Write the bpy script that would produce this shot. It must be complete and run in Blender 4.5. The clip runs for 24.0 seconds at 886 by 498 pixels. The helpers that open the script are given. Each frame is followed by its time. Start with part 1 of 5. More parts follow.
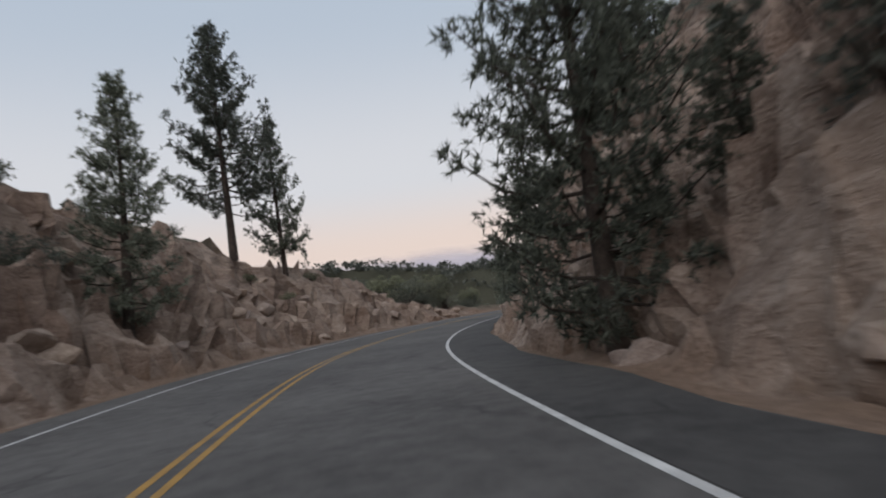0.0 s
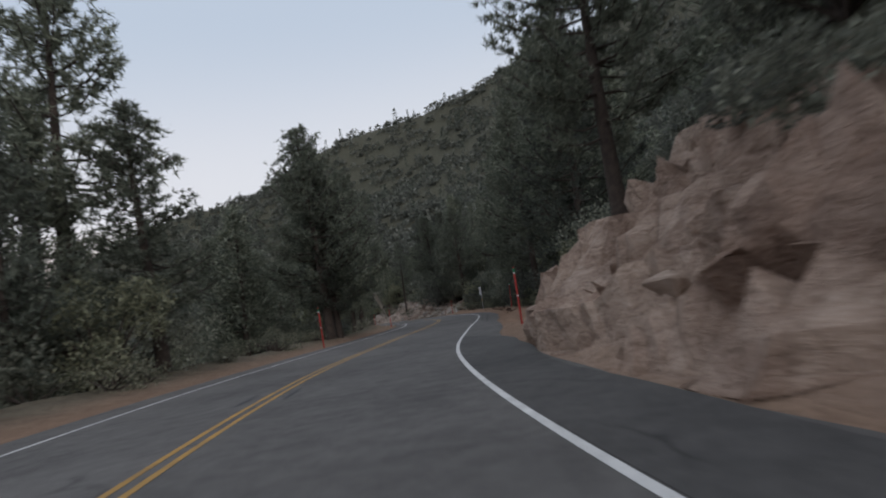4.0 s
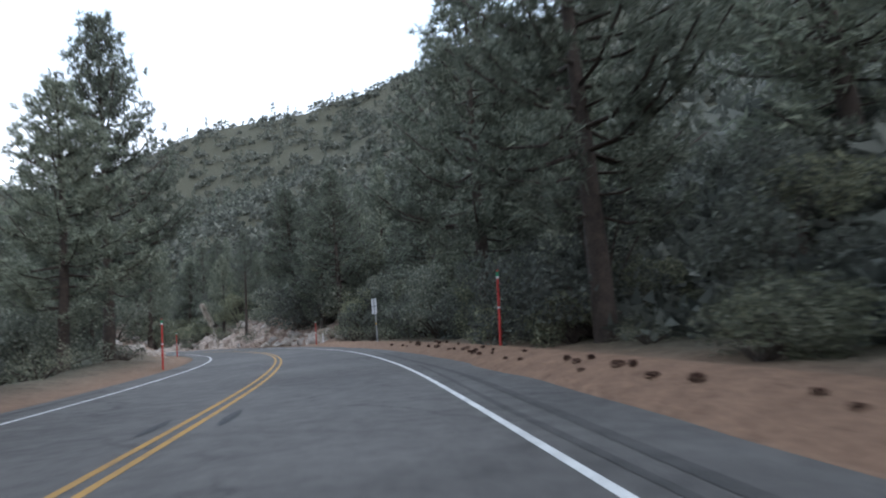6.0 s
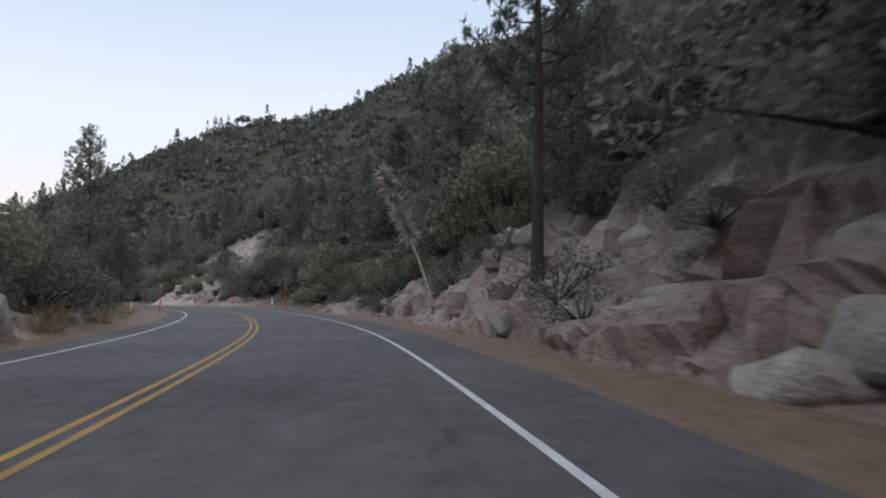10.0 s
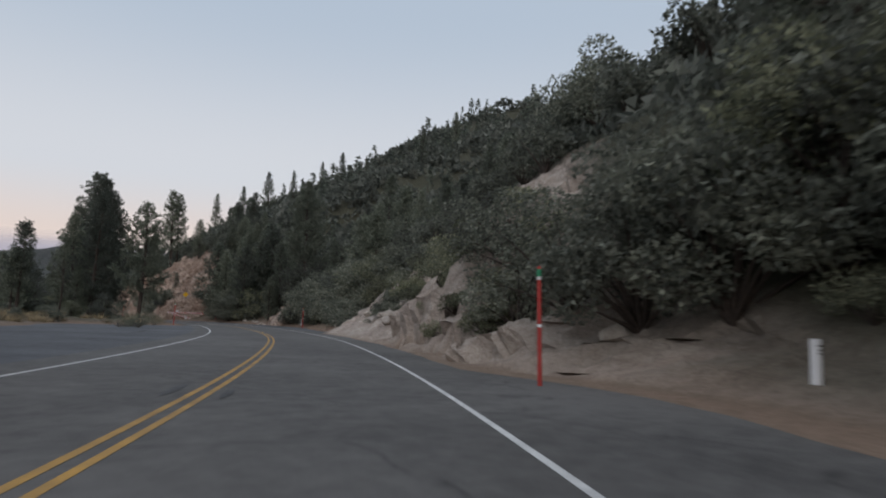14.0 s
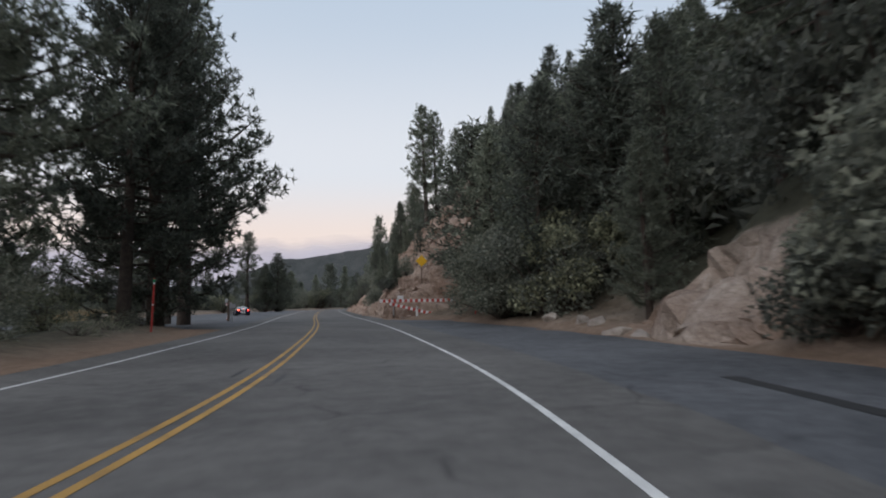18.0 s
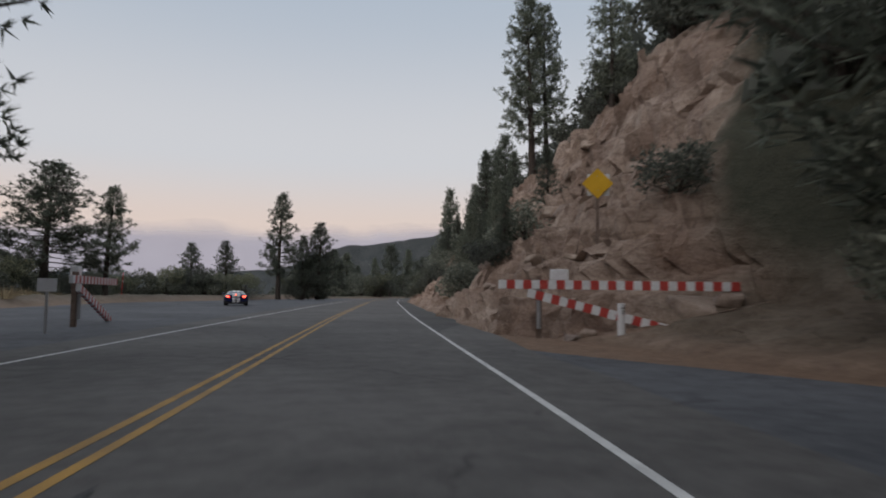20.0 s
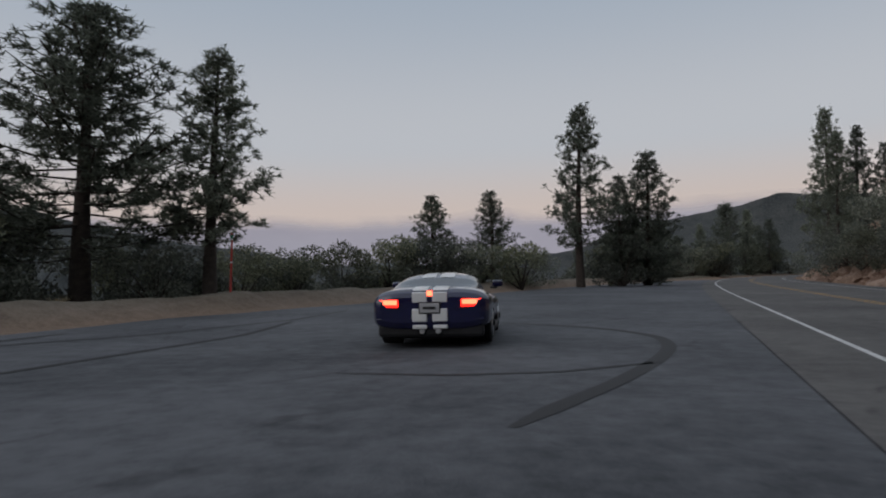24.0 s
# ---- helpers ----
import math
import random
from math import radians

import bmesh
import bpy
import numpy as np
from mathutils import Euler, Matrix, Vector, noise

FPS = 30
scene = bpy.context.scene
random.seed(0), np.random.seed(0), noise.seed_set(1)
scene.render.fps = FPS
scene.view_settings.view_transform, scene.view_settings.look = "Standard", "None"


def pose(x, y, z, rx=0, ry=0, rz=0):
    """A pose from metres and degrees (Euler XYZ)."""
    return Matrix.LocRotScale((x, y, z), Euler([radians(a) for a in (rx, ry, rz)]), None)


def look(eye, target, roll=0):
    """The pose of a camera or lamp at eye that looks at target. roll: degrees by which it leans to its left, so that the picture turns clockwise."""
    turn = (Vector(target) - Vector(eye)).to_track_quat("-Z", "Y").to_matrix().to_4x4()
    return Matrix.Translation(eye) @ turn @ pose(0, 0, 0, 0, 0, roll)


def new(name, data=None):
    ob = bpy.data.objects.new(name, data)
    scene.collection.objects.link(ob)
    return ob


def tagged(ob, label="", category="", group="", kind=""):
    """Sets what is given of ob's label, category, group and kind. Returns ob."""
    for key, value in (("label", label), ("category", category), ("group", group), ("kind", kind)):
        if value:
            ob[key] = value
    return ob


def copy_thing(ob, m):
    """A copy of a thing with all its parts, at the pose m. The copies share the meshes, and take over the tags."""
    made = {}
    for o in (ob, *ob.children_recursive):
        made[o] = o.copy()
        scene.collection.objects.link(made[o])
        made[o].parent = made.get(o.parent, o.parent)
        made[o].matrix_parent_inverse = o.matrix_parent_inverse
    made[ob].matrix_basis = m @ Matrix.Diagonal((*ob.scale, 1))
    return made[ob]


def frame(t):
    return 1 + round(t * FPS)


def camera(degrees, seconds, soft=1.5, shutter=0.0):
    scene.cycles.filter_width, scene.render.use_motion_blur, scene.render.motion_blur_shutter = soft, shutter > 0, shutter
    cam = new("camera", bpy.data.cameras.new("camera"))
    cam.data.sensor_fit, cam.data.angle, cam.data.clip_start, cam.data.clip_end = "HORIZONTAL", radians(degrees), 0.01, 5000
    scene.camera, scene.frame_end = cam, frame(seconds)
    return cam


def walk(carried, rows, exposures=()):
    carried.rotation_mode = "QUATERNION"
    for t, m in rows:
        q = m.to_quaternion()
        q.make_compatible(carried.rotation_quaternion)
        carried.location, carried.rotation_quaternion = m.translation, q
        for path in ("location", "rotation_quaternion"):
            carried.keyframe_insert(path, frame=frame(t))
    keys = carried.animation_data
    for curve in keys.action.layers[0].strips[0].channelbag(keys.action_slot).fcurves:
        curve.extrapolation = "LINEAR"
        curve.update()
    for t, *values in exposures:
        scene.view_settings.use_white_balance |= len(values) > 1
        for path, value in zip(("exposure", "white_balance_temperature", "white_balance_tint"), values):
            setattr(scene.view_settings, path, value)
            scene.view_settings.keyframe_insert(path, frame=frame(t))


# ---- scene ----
FOV = 67.24
ROWS = (
    (0, -20.11, -21.02, 1.22, -38.54, 4.90, -7.38), (0.5, -14.53, -12.12, 1.12, -42.27, 4.84, -7.26),
    (1, -8.31, -3.70, 1.14, -47.07, 6.82, -8.39), (1.5, -1.34, 4.14, 1.14, -53.85, 6.67, -8.98),
    (2, 6.44, 11.23, 1.12, -61.17, 4.49, -8.39), (2.5, 14.87, 17.60, 1.12, -67.57, 5.12, -7.80),
    (3, 23.84, 23.17, 1.12, -72.60, 5.12, -8.01), (3.5, 33.28, 28.01, 1.12, -75.77, 4.94, -8.62),
    (4, 43.06, 32.19, 1.12, -78.59, 5.06, -9.22), (4.5, 53.13, 35.59, 1.12, -82.90, 5.92, -9.42),
    (5, 63.52, 38.02, 1.08, -88.87, 8.01, -8.81), (5.5, 74.37, 39.50, 1.12, -91.36, 7.84, -8.78),
    (6, 85.34, 40.81, 1.07, -89.84, 6.39, -4.55), (6.5, 96.17, 42.32, 1.09, -89.63, 5.70, -1.67),
    (7, 106.55, 44.00, 1.07, -86.99, 1.91, -0.73), (7.5, 116.40, 46.30, 1.12, -84.38, 3.24, -0.55),
    (8, 125.75, 49.08, 1.17, -80.46, 4.65, -1.39), (8.5, 134.79, 52.41, 1.08, -74.85, 4.96, -1.60),
    (9, 143.52, 56.10, 1.12, -71.96, 5.11, -2.20), (9.5, 151.95, 60.32, 1.13, -69.48, 4.54, -0.94),
    (10, 160.15, 64.80, 1.12, -68.03, 4.12, -0.42), (10.5, 168.21, 69.49, 1.12, -66.09, 3.85, -0.39),
    (11, 176.09, 74.60, 1.12, -62.25, 3.74, -0.60), (11.5, 183.64, 80.28, 1.13, -57.51, 3.82, -0.80),
    (12, 190.84, 86.44, 1.18, -52.92, 4.09, -0.74), (12.5, 198.08, 92.97, 1.14, -50.61, 3.31, -1.11),
    (13, 205.30, 99.79, 1.17, -50.25, 4.23, 1.26), (13.5, 212.34, 106.97, 1.11, -48.87, 5.40, 1.88),
    (14, 219.17, 114.65, 1.14, -46.61, 6.39, 2.08), (14.5, 225.66, 122.66, 1.11, -42.89, 5.76, 2.50),
    (15, 231.88, 131.08, 1.13, -40.49, 4.84, 2.41), (15.5, 237.89, 139.88, 1.12, -38.11, 3.72, 1.95),
    (16, 243.70, 148.99, 1.10, -35.64, 3.90, 1.57), (16.5, 248.91, 158.12, 1.11, -33.95, 4.29, 1.85),
    (17, 253.47, 167.14, 1.09, -32.03, 4.20, 2.30), (17.5, 257.45, 176.19, 1.12, -24.97, 2.51, -0.63),
    (18, 260.82, 185.48, 1.15, -21.07, 4.67, -0.99), (18.5, 263.68, 194.81, 1.08, -19.61, 5.28, 0.70),
    (19, 265.94, 204.11, 1.12, -18.39, 5.09, 1.21), (19.5, 267.83, 213.18, 1.12, -17.58, 4.49, 1.08),
    (20, 269.47, 221.99, 1.12, -15.50, 3.91, 0.80), (20.5, 270.80, 230.49, 1.02, -11.50, 3.74, 0.91),
    (21, 271.80, 238.57, 1.03, -6.29, 4.39, 1.90), (21.5, 272.14, 245.44, 1.08, 1.51, 3.86, 3.55),
    (22, 272.00, 251.30, 1.05, 5.80, 2.64, 3.63), (22.5, 271.63, 256.31, 1.12, 8.39, 3.13, 2.36),
    (23, 271.07, 260.50, 1.08, 9.34, 3.64, 1.00), (23.5, 270.42, 264.16, 1.12, 9.67, 3.72, -0.39),
    (24, 269.74, 267.48, 1.10, 8.97, 2.50, -1.28))
ROAD = ((-49.4, -71.2), (-40.8, -57.7), (-33.3, -43.6), (-26.3, -29.2), (-18.8, -15.1), (-9.9, -1.8), (1.1, 9.8), (13.7, 19.7), (27.5, 27.8), (42.1, 34.3), (57.4, 38.9), (73.2, 41.5), (89.0, 43.6), (104.8, 46.2), (120.4, 50.0), (135.5, 55.2), (150.0, 61.9), (164.0, 69.7), (177.4, 78.3), (190.0, 88.2), (201.9, 98.9), (213.0, 110.5), (223.1, 122.8), (232.5, 135.8), (241.1, 149.2), (248.7, 163.3), (255.4, 177.9), (260.8, 192.9), (264.6, 208.5), (267.8, 224.1), (270.6, 239.9), (273.4, 255.6), (276.4, 271.4), (279.4, 287.1), (282.4, 302.8), (285.6, 318.5), (289.0, 334.1), (292.9, 349.6), (297.4, 365.0), (302.7, 380.1), (308.9, 394.8), (316.1, 409.1), (324.2, 422.9), (333.4, 436.0), (343.5, 448.4), (354.5, 460.0), (366.5, 470.6), (379.2, 480.4), (392.6, 489.1), (406.6, 496.7), (421.2, 503.3))
# sky colours by height: horizon, low, middle, zenith
SKY = ((0.0, (0.335, 0.31, 0.35)), (1.0, (0.46, 0.51, 0.58)), (0.035, (0.46, 0.395, 0.385)), (0.09, (0.555, 0.475, 0.445)), (0.2, (0.47, 0.49, 0.53)), (0.45, (0.33, 0.39, 0.47)), (0.7, (0.45, 0.50, 0.57)))
CAR_TURN = 2.0

# camera path: seconds, x, y, z, heading (left of north), tilt, roll
def pose_of(x, y, z, yaw, tilt, roll):
    m = Matrix.Rotation(radians(yaw), 4, "Z") @ Matrix.Rotation(radians(90 + tilt), 4, "X") @ Matrix.Rotation(radians(roll), 4, "Z")
    return Matrix.Translation((x, y, z)) @ m


cam = camera(FOV, 24.0, soft=1.9, shutter=0.25)
walk(cam, [(r[0], pose_of(*r[1:])) for r in ROWS],
     exposures=((0, 0.2, 6650, 11), (1.4, 0.1, 6650, 10), (2.5, -0.2, 6750, 11), (4.5, 0.6, 6500, 13), (5, 0.85, 6450, 14), (6, 1.5, 5950, 9), (6.8, 1.8, 5600, 9), (7.3, 1.75, 5600, 9), (8, 1.3, 5600, 9), (9, 0.98, 6150, 13), (9.5, 0.78, 6200, 13), (11.5, 0.4, 6350, 12), (12.2, 0.2, 6400, 10), (13, 0.5, 6600, 13), (13.6, 0.25, 6500, 11), (14.5, 0.15, 6500, 10), (15.5, 0.25, 6450, 10), (17.3, 0.45, 6450, 10), (18.5, 0.3, 6500, 10), (20.5, 0.0, 6700, 11), (22, -0.15, 6700, 11), (24, -0.25, 6500, 10)))

# ---- sky and light ----
world = bpy.data.worlds.new("dusk_sky")
scene.world = world
world.use_nodes = True
wn, wl = world.node_tree.nodes, world.node_tree.links
wn.clear()
w_out, w_bg = wn.new("ShaderNodeOutputWorld"), wn.new("ShaderNodeBackground")
w_sky, w_tc, w_sep, w_ramp, w_mix = (wn.new("ShaderNode" + k) for k in ("TexSky", "TexCoord", "SeparateXYZ", "ValToRGB", "MixRGB"))
w_sky.sky_type, w_sky.sun_disc = "NISHITA", False
w_sky.sun_elevation, w_sky.sun_rotation = radians(1.0), radians(229)
w_gain = wn.new("ShaderNodeMixRGB")
w_gain.blend_type, w_gain.inputs[0].default_value, w_gain.inputs[2].default_value = "MULTIPLY", 1.0, (0.08, 0.08, 0.08, 1)
w_ramp.color_ramp.interpolation = "EASE"
for k, (p, c) in enumerate(SKY):
    e = w_ramp.color_ramp.elements[k] if k < 2 else w_ramp.color_ramp.elements.new(p)
    e.position, e.color = p, (*c, 1)
w_mix.inputs[0].default_value = 0.12
wl.new(w_tc.outputs["Generated"], w_sep.inputs[0])
wl.new(w_sep.outputs["Z"], w_ramp.inputs[0])
wl.new(w_sky.outputs[0], w_gain.inputs[1])
wl.new(w_ramp.outputs[0], w_mix.inputs[1])
wl.new(w_gain.outputs[0], w_mix.inputs[2])
wl.new(w_mix.outputs[0], w_bg.inputs[0])
wl.new(w_bg.outputs[0], w_out.inputs[0])
w_bg.inputs[1].default_value = 1.35
sun = new("sun", bpy.data.lights.new("sun", "SUN"))
sun.data.energy, sun.data.angle, sun.data.color = 0.85, radians(60), (1.0, 0.93, 0.89)
sun.matrix_world = look((-70, -60, 50), (0, 0, 0))

# ---- arithmetic: value noise and the road's own coordinates ----
def hash01(ix, iy, iz):
    n = (ix * 374761393 + iy * 668265263 + iz * 1274126177) & 0xFFFFFFFF
    n = ((n ^ (n >> 13)) * 1274126177) & 0xFFFFFFFF
    return ((n ^ (n >> 16)) & 0xFFFF) / 65535.0


def vnoise(x, y, z):
    x, y, z = np.broadcast_arrays(np.asarray(x, float), y, z)
    f = [np.floor(a).astype(np.int64) for a in (x, y, z)]
    u = [a - b for a, b in zip((x, y, z), f)]
    u = [a * a * (3 - 2 * a) for a in u]
    out = 0.0
    for i in (0, 1):
        for j in (0, 1):
            for k in (0, 1):
                w = (u[0] if i else 1 - u[0]) * (u[1] if j else 1 - u[1]) * (u[2] if k else 1 - u[2])
                out = out + w * hash01(f[0] + i, f[1] + j, f[2] + k)
    return out * 2 - 1


def fbm(x, y, z, octaves=4, gain=0.5):
    out, a, tot = 0.0, 1.0, 0.0
    for o in range(octaves):
        out, tot = out + a * vnoise(x * 2 ** o + 17.3 * o, y * 2 ** o, np.asarray(z) * 2 ** o + 5.1 * o), tot + a
        a *= gain
    return out / tot


def smooth(e0, e1, x):
    u = np.clip((x - e0) / (e1 - e0), 0, 1)
    return u * u * (3 - 2 * u)


_c = np.array(ROAD)
_u = np.linspace(0, len(_c) - 1, 16 * len(_c))
_i = np.clip(_u.astype(int), 0, len(_c) - 2)
_f = (_u - _i)[:, None]
_p = [_c[np.clip(_i + o, 0, len(_c) - 1)] for o in (-1, 0, 1, 2)]
LINE = 0.5 * (2 * _p[1] + (_p[2] - _p[0]) * _f + (2 * _p[0] - 5 * _p[1] + 4 * _p[2] - _p[3]) * _f ** 2 + (3 * _p[1] - _p[0] - 3 * _p[2] + _p[3]) * _f ** 3)
_s = np.r_[0, np.cumsum(np.hypot(*np.diff(LINE, axis=0).T))]
LENGTH = _s[-1]
GRID_S = np.arange(0, LENGTH, 1.0)
LX, LY = np.interp(GRID_S, _s, LINE[:, 0]), np.interp(GRID_S, _s, LINE[:, 1])
TX, TY = np.gradient(LX), np.gradient(LY)
for _ in range(3):
    TX, TY = np.convolve(np.pad(TX, 2, "edge"), np.ones(5) / 5, "valid"), np.convolve(np.pad(TY, 2, "edge"), np.ones(5) / 5, "valid")
_n = np.hypot(TX, TY)
TX, TY = TX / _n, TY / _n


def spot(s, d):
    """World x, y of the place s metres along the road and d metres right of its yellow line."""
    x, y = np.interp(s, GRID_S, LX), np.interp(s, GRID_S, LY)
    tx, ty = np.interp(s, GRID_S, TX), np.interp(s, GRID_S, TY)
    return x + ty * d, y - tx * d


def nearest(x, y):
    x, y = np.asarray(x, float), np.asarray(y, float)
    s, d = np.empty(x.shape), np.empty(x.shape)
    fx, fy, fs, fd = x.ravel(), y.ravel(), s.reshape(-1), d.reshape(-1)
    for a in range(0, fx.size, 4000):
        b = slice(a, a + 4000)
        q = (fx[b, None] - LX[None, ::3]) ** 2 + (fy[b, None] - LY[None, ::3]) ** 2
        i = q.argmin(1) * 3
        fs[b] = GRID_S[i] + (fx[b] - LX[i]) * TX[i] + (fy[b] - LY[i]) * TY[i]
        right = (fx[b] - LX[i]) * TY[i] - (fy[b] - LY[i]) * TX[i]
        out = (i < 3) | (i > len(LX) - 6)
        fd[b] = np.where(out, right, np.where(right >= 0, 1, -1) * np.sqrt(np.maximum(q.min(1), 1e-6)))
    return s, d


_rt = np.array([r[0] for r in ROWS])
_rs, _rd = nearest(np.array([r[1] for r in ROWS]), np.array([r[2] for r in ROWS]))


def sa(t):
    """Metres along the road where the drive is at t seconds; past the end the road goes on at 10 m a second."""
    return float(np.interp(t, _rt, _rs) + max(0, t - 24) * 10 + min(0, t) * 14)


# banks: when passed, toe, height of the cut, its width, slope beyond, paleness of the rock
RIGHT = ((-5, 5.4, 9.5, 7, .4, .55), (1.0, 5.3, 9.5, 7, .4, .6), (1.5, 5.3, 8.4, 6.6, .4, .65), (1.75, 5.3, 6.2, 5.6, .4, .65), (1.95, 5.3, 3.6, 4.6, .36, .6), (2.15, 5.3, 2.8, 4, .36, .6), (2.28, 5.3, 2.0, 3.6, .36, .6), (2.38, 5.3, 3.5, 3.2, .36, .7), (2.6, 5.3, 4.2, 4.2, .38, .6), (2.75, 5.3, 3.4, 4.2, .4, .6), (3.0, 5.3, 4.2, 4.6, .4, .6), (3.6, 5.3, 4.4, 5, .45, .4), (4.8, 5.3, 4.2, 5, .42, .5),
         (5.15, 5.5, 2, 4.5, .42, .5), (5.4, 7.4, .5, 5, .42, .4), (5.9, 7.6, .4, 5, .42, .2), (6.5, 7.6, .3, 4, .42, .1), (8.4, 7.6, .4, 4, .45, .2), (8.9, 7.6, .5, 4, .48, .3), (9.15, 6.8, 1.5, 3.4, .48, .5), (9.5, 7.0, 2.4, 4, .5, .5), (10.1, 7.6, 2.6, 5, .5, .55),
         (10.6, 6.6, 3.2, 3.5, .5, .65), (11.3, 6.6, 3.5, 3.5, .55, .8), (11.7, 7.4, 2.8, 4, .55, .9), (12.5, 7.4, 2.8, 4, .58, .9), (12.95, 6.8, 2.2, 3.6, .58, 1), (13.25, 8.8, .58, 3, .58, .8), (14.5, 9, .58, 3, .58, .8), (14.9, 6.4, 1.6, 5, .56, 1),
         (15.1, 5.8, 4.0, 5.6, .54, 1), (15.25, 5.5, 6.4, 6.6, .53, 1), (15.55, 5.5, 9.4, 9.4, .51, 1), (15.9, 5.5, 11, 11.6, .49, 1), (16.4, 5.5, 11, 12, .49, 1), (16.6, 5.7, 9, 10, .49, .95), (16.85, 6.1, 5.5, 8, .5, .9), (17.05, 7, 1.4, 4, .51, .6), (17.2, 7, .8, 3, .52, .5), (17.7, 8.6, .8, 3, .53, .4),
         (18.2, 10.5, .8, 3, .53, .4), (18.76, 10.6, .9, 3, .53, .5), (18.86, 10.5, 2.7, 3.0, .53, .85), (19.04, 10.5, 2.6, 3.0, .53, .85), (19.16, 10.2, 1.0, 3, .53, .5), (19.7, 9.8, .8, 3.5, .53, .5), (20.5, 9.0, .8, 4, .54, .3), (21.0, 7.6, 1, 5, .55, .4),
         (21.2, 5.7, 3.2, 5.5, .54, .4), (21.5, 5.2, 8.5, 8.5, .52, .45), (21.9, 5.1, 13, 11, .49, .5), (22.5, 5.1, 15, 13, .47, .5), (25.5, 5.1, 14.5, 13, .5, .5), (27, 5.3, 12, 12, .58, .45), (31, 5.6, 9, 10, .55, .3), (36, 6, 4, 6, .5, .3), (60, 7, 1.5, 4, .4, .3))
LEFT = ((-5, 5.8, 8, 7, .05, .55), (1.0, 5.8, 8.4, 7, .05, .55), (1.9, 6, 7.4, 7, .05, .55), (2.6, 6, 4.6, 6.5, .02, .6), (3.3, 6.2, 1.8, 5, -.08, .5), (3.7, 6.2, .8, 4, -.2, .3), (4.4, 5.8, .4, 3, -.3, .3),
        (7.2, 5.7, .3, 2, -.25, .3), (8.2, 5.8, .5, 3, -.1, .3), (8.9, 6, 1.2, 4, .12, .5), (9.6, 6, 2.6, 4, .12, .6), (10.2, 5.9, 4, 4.5, .12, .7), (10.8, 5.8, 3.4, 5, .1, .7), (11.3, 5.7, 1.5, 4, .05, .8), (11.6, 5.7, .6, 3, 0, .8),
        (12, 6, .3, 3, -.02, .8), (13.6, 6.8, .3, 3, -.04, .8), (14.1, 9, .3, 3, -.05, .8), (14.6, 16, .5, 3, -.06, .8), (16, 17, .5, 3, -.08, .7), (17.3, 16, .5, 3, -.08, .7), (17.5, 12, .5, 3, -.08, .6), (17.75, 6, .5, 3, -.08, .6), (18.6, 5.8, .4, 3, -.08, .5),
        (19.6, 6, .4, 3, -.1, .5), (20.2, 8, .4, 3, -.1, .5), (20.9, 15, .5, 2.5, -.12, .8), (21.8, 18, .5, 2.5, -.12, .9), (23, 20, .5, 2.5, -.14, .9), (24.5, 21.5, .5, 2.5, -.14, .9), (25.8, 22.6, .5, 2.5, -.14, .9), (27.5, 20, .5, 2.5, -.14, .9),
        (31, 16.5, .5, 2.5, -.14, .8), (35, 8, .4, 3, -.12, .4), (60, 8, .4, 3, -.06, .2))


def table(rows):
    a = np.array([(sa(r[0]), *r[1:]) for r in rows])
    return lambda s: [np.interp(s, a[:, 0], a[:, k]) for k in range(1, 6)]


RIGHT_AT, LEFT_AT = table(RIGHT), table(LEFT)


def cells(x, y, seed):
    """Broken rock: irregular cells, each with its own height and tilt."""
    ix, iy = np.floor(x).astype(np.int64), np.floor(y).astype(np.int64)
    best, out = np.full(np.shape(x), 9.0), np.zeros(np.shape(x))
    for i in (-1, 0, 1):
        for j in (-1, 0, 1):
            cx, cy = ix + i, iy + j
            px, py = cx + hash01(cx, cy, seed), cy + hash01(cx, cy, seed + 50)
            q = (x - px) ** 2 + (y - py) ** 2
            h = hash01(cx, cy, seed + 9) - 0.5 + (x - px) * (hash01(cx, cy, seed + 20) - 0.5) * 1.6 + (y - py) * (hash01(cx, cy, seed + 30) - 0.5) * 1.6
            out = np.where(q < best, h, out)
            best = np.minimum(q, best)
    return out


def bank(s, d):
    a = np.abs(d)
    return [np.where(d > 0, p, q) for p, q in zip(RIGHT_AT(s), LEFT_AT(s))], a


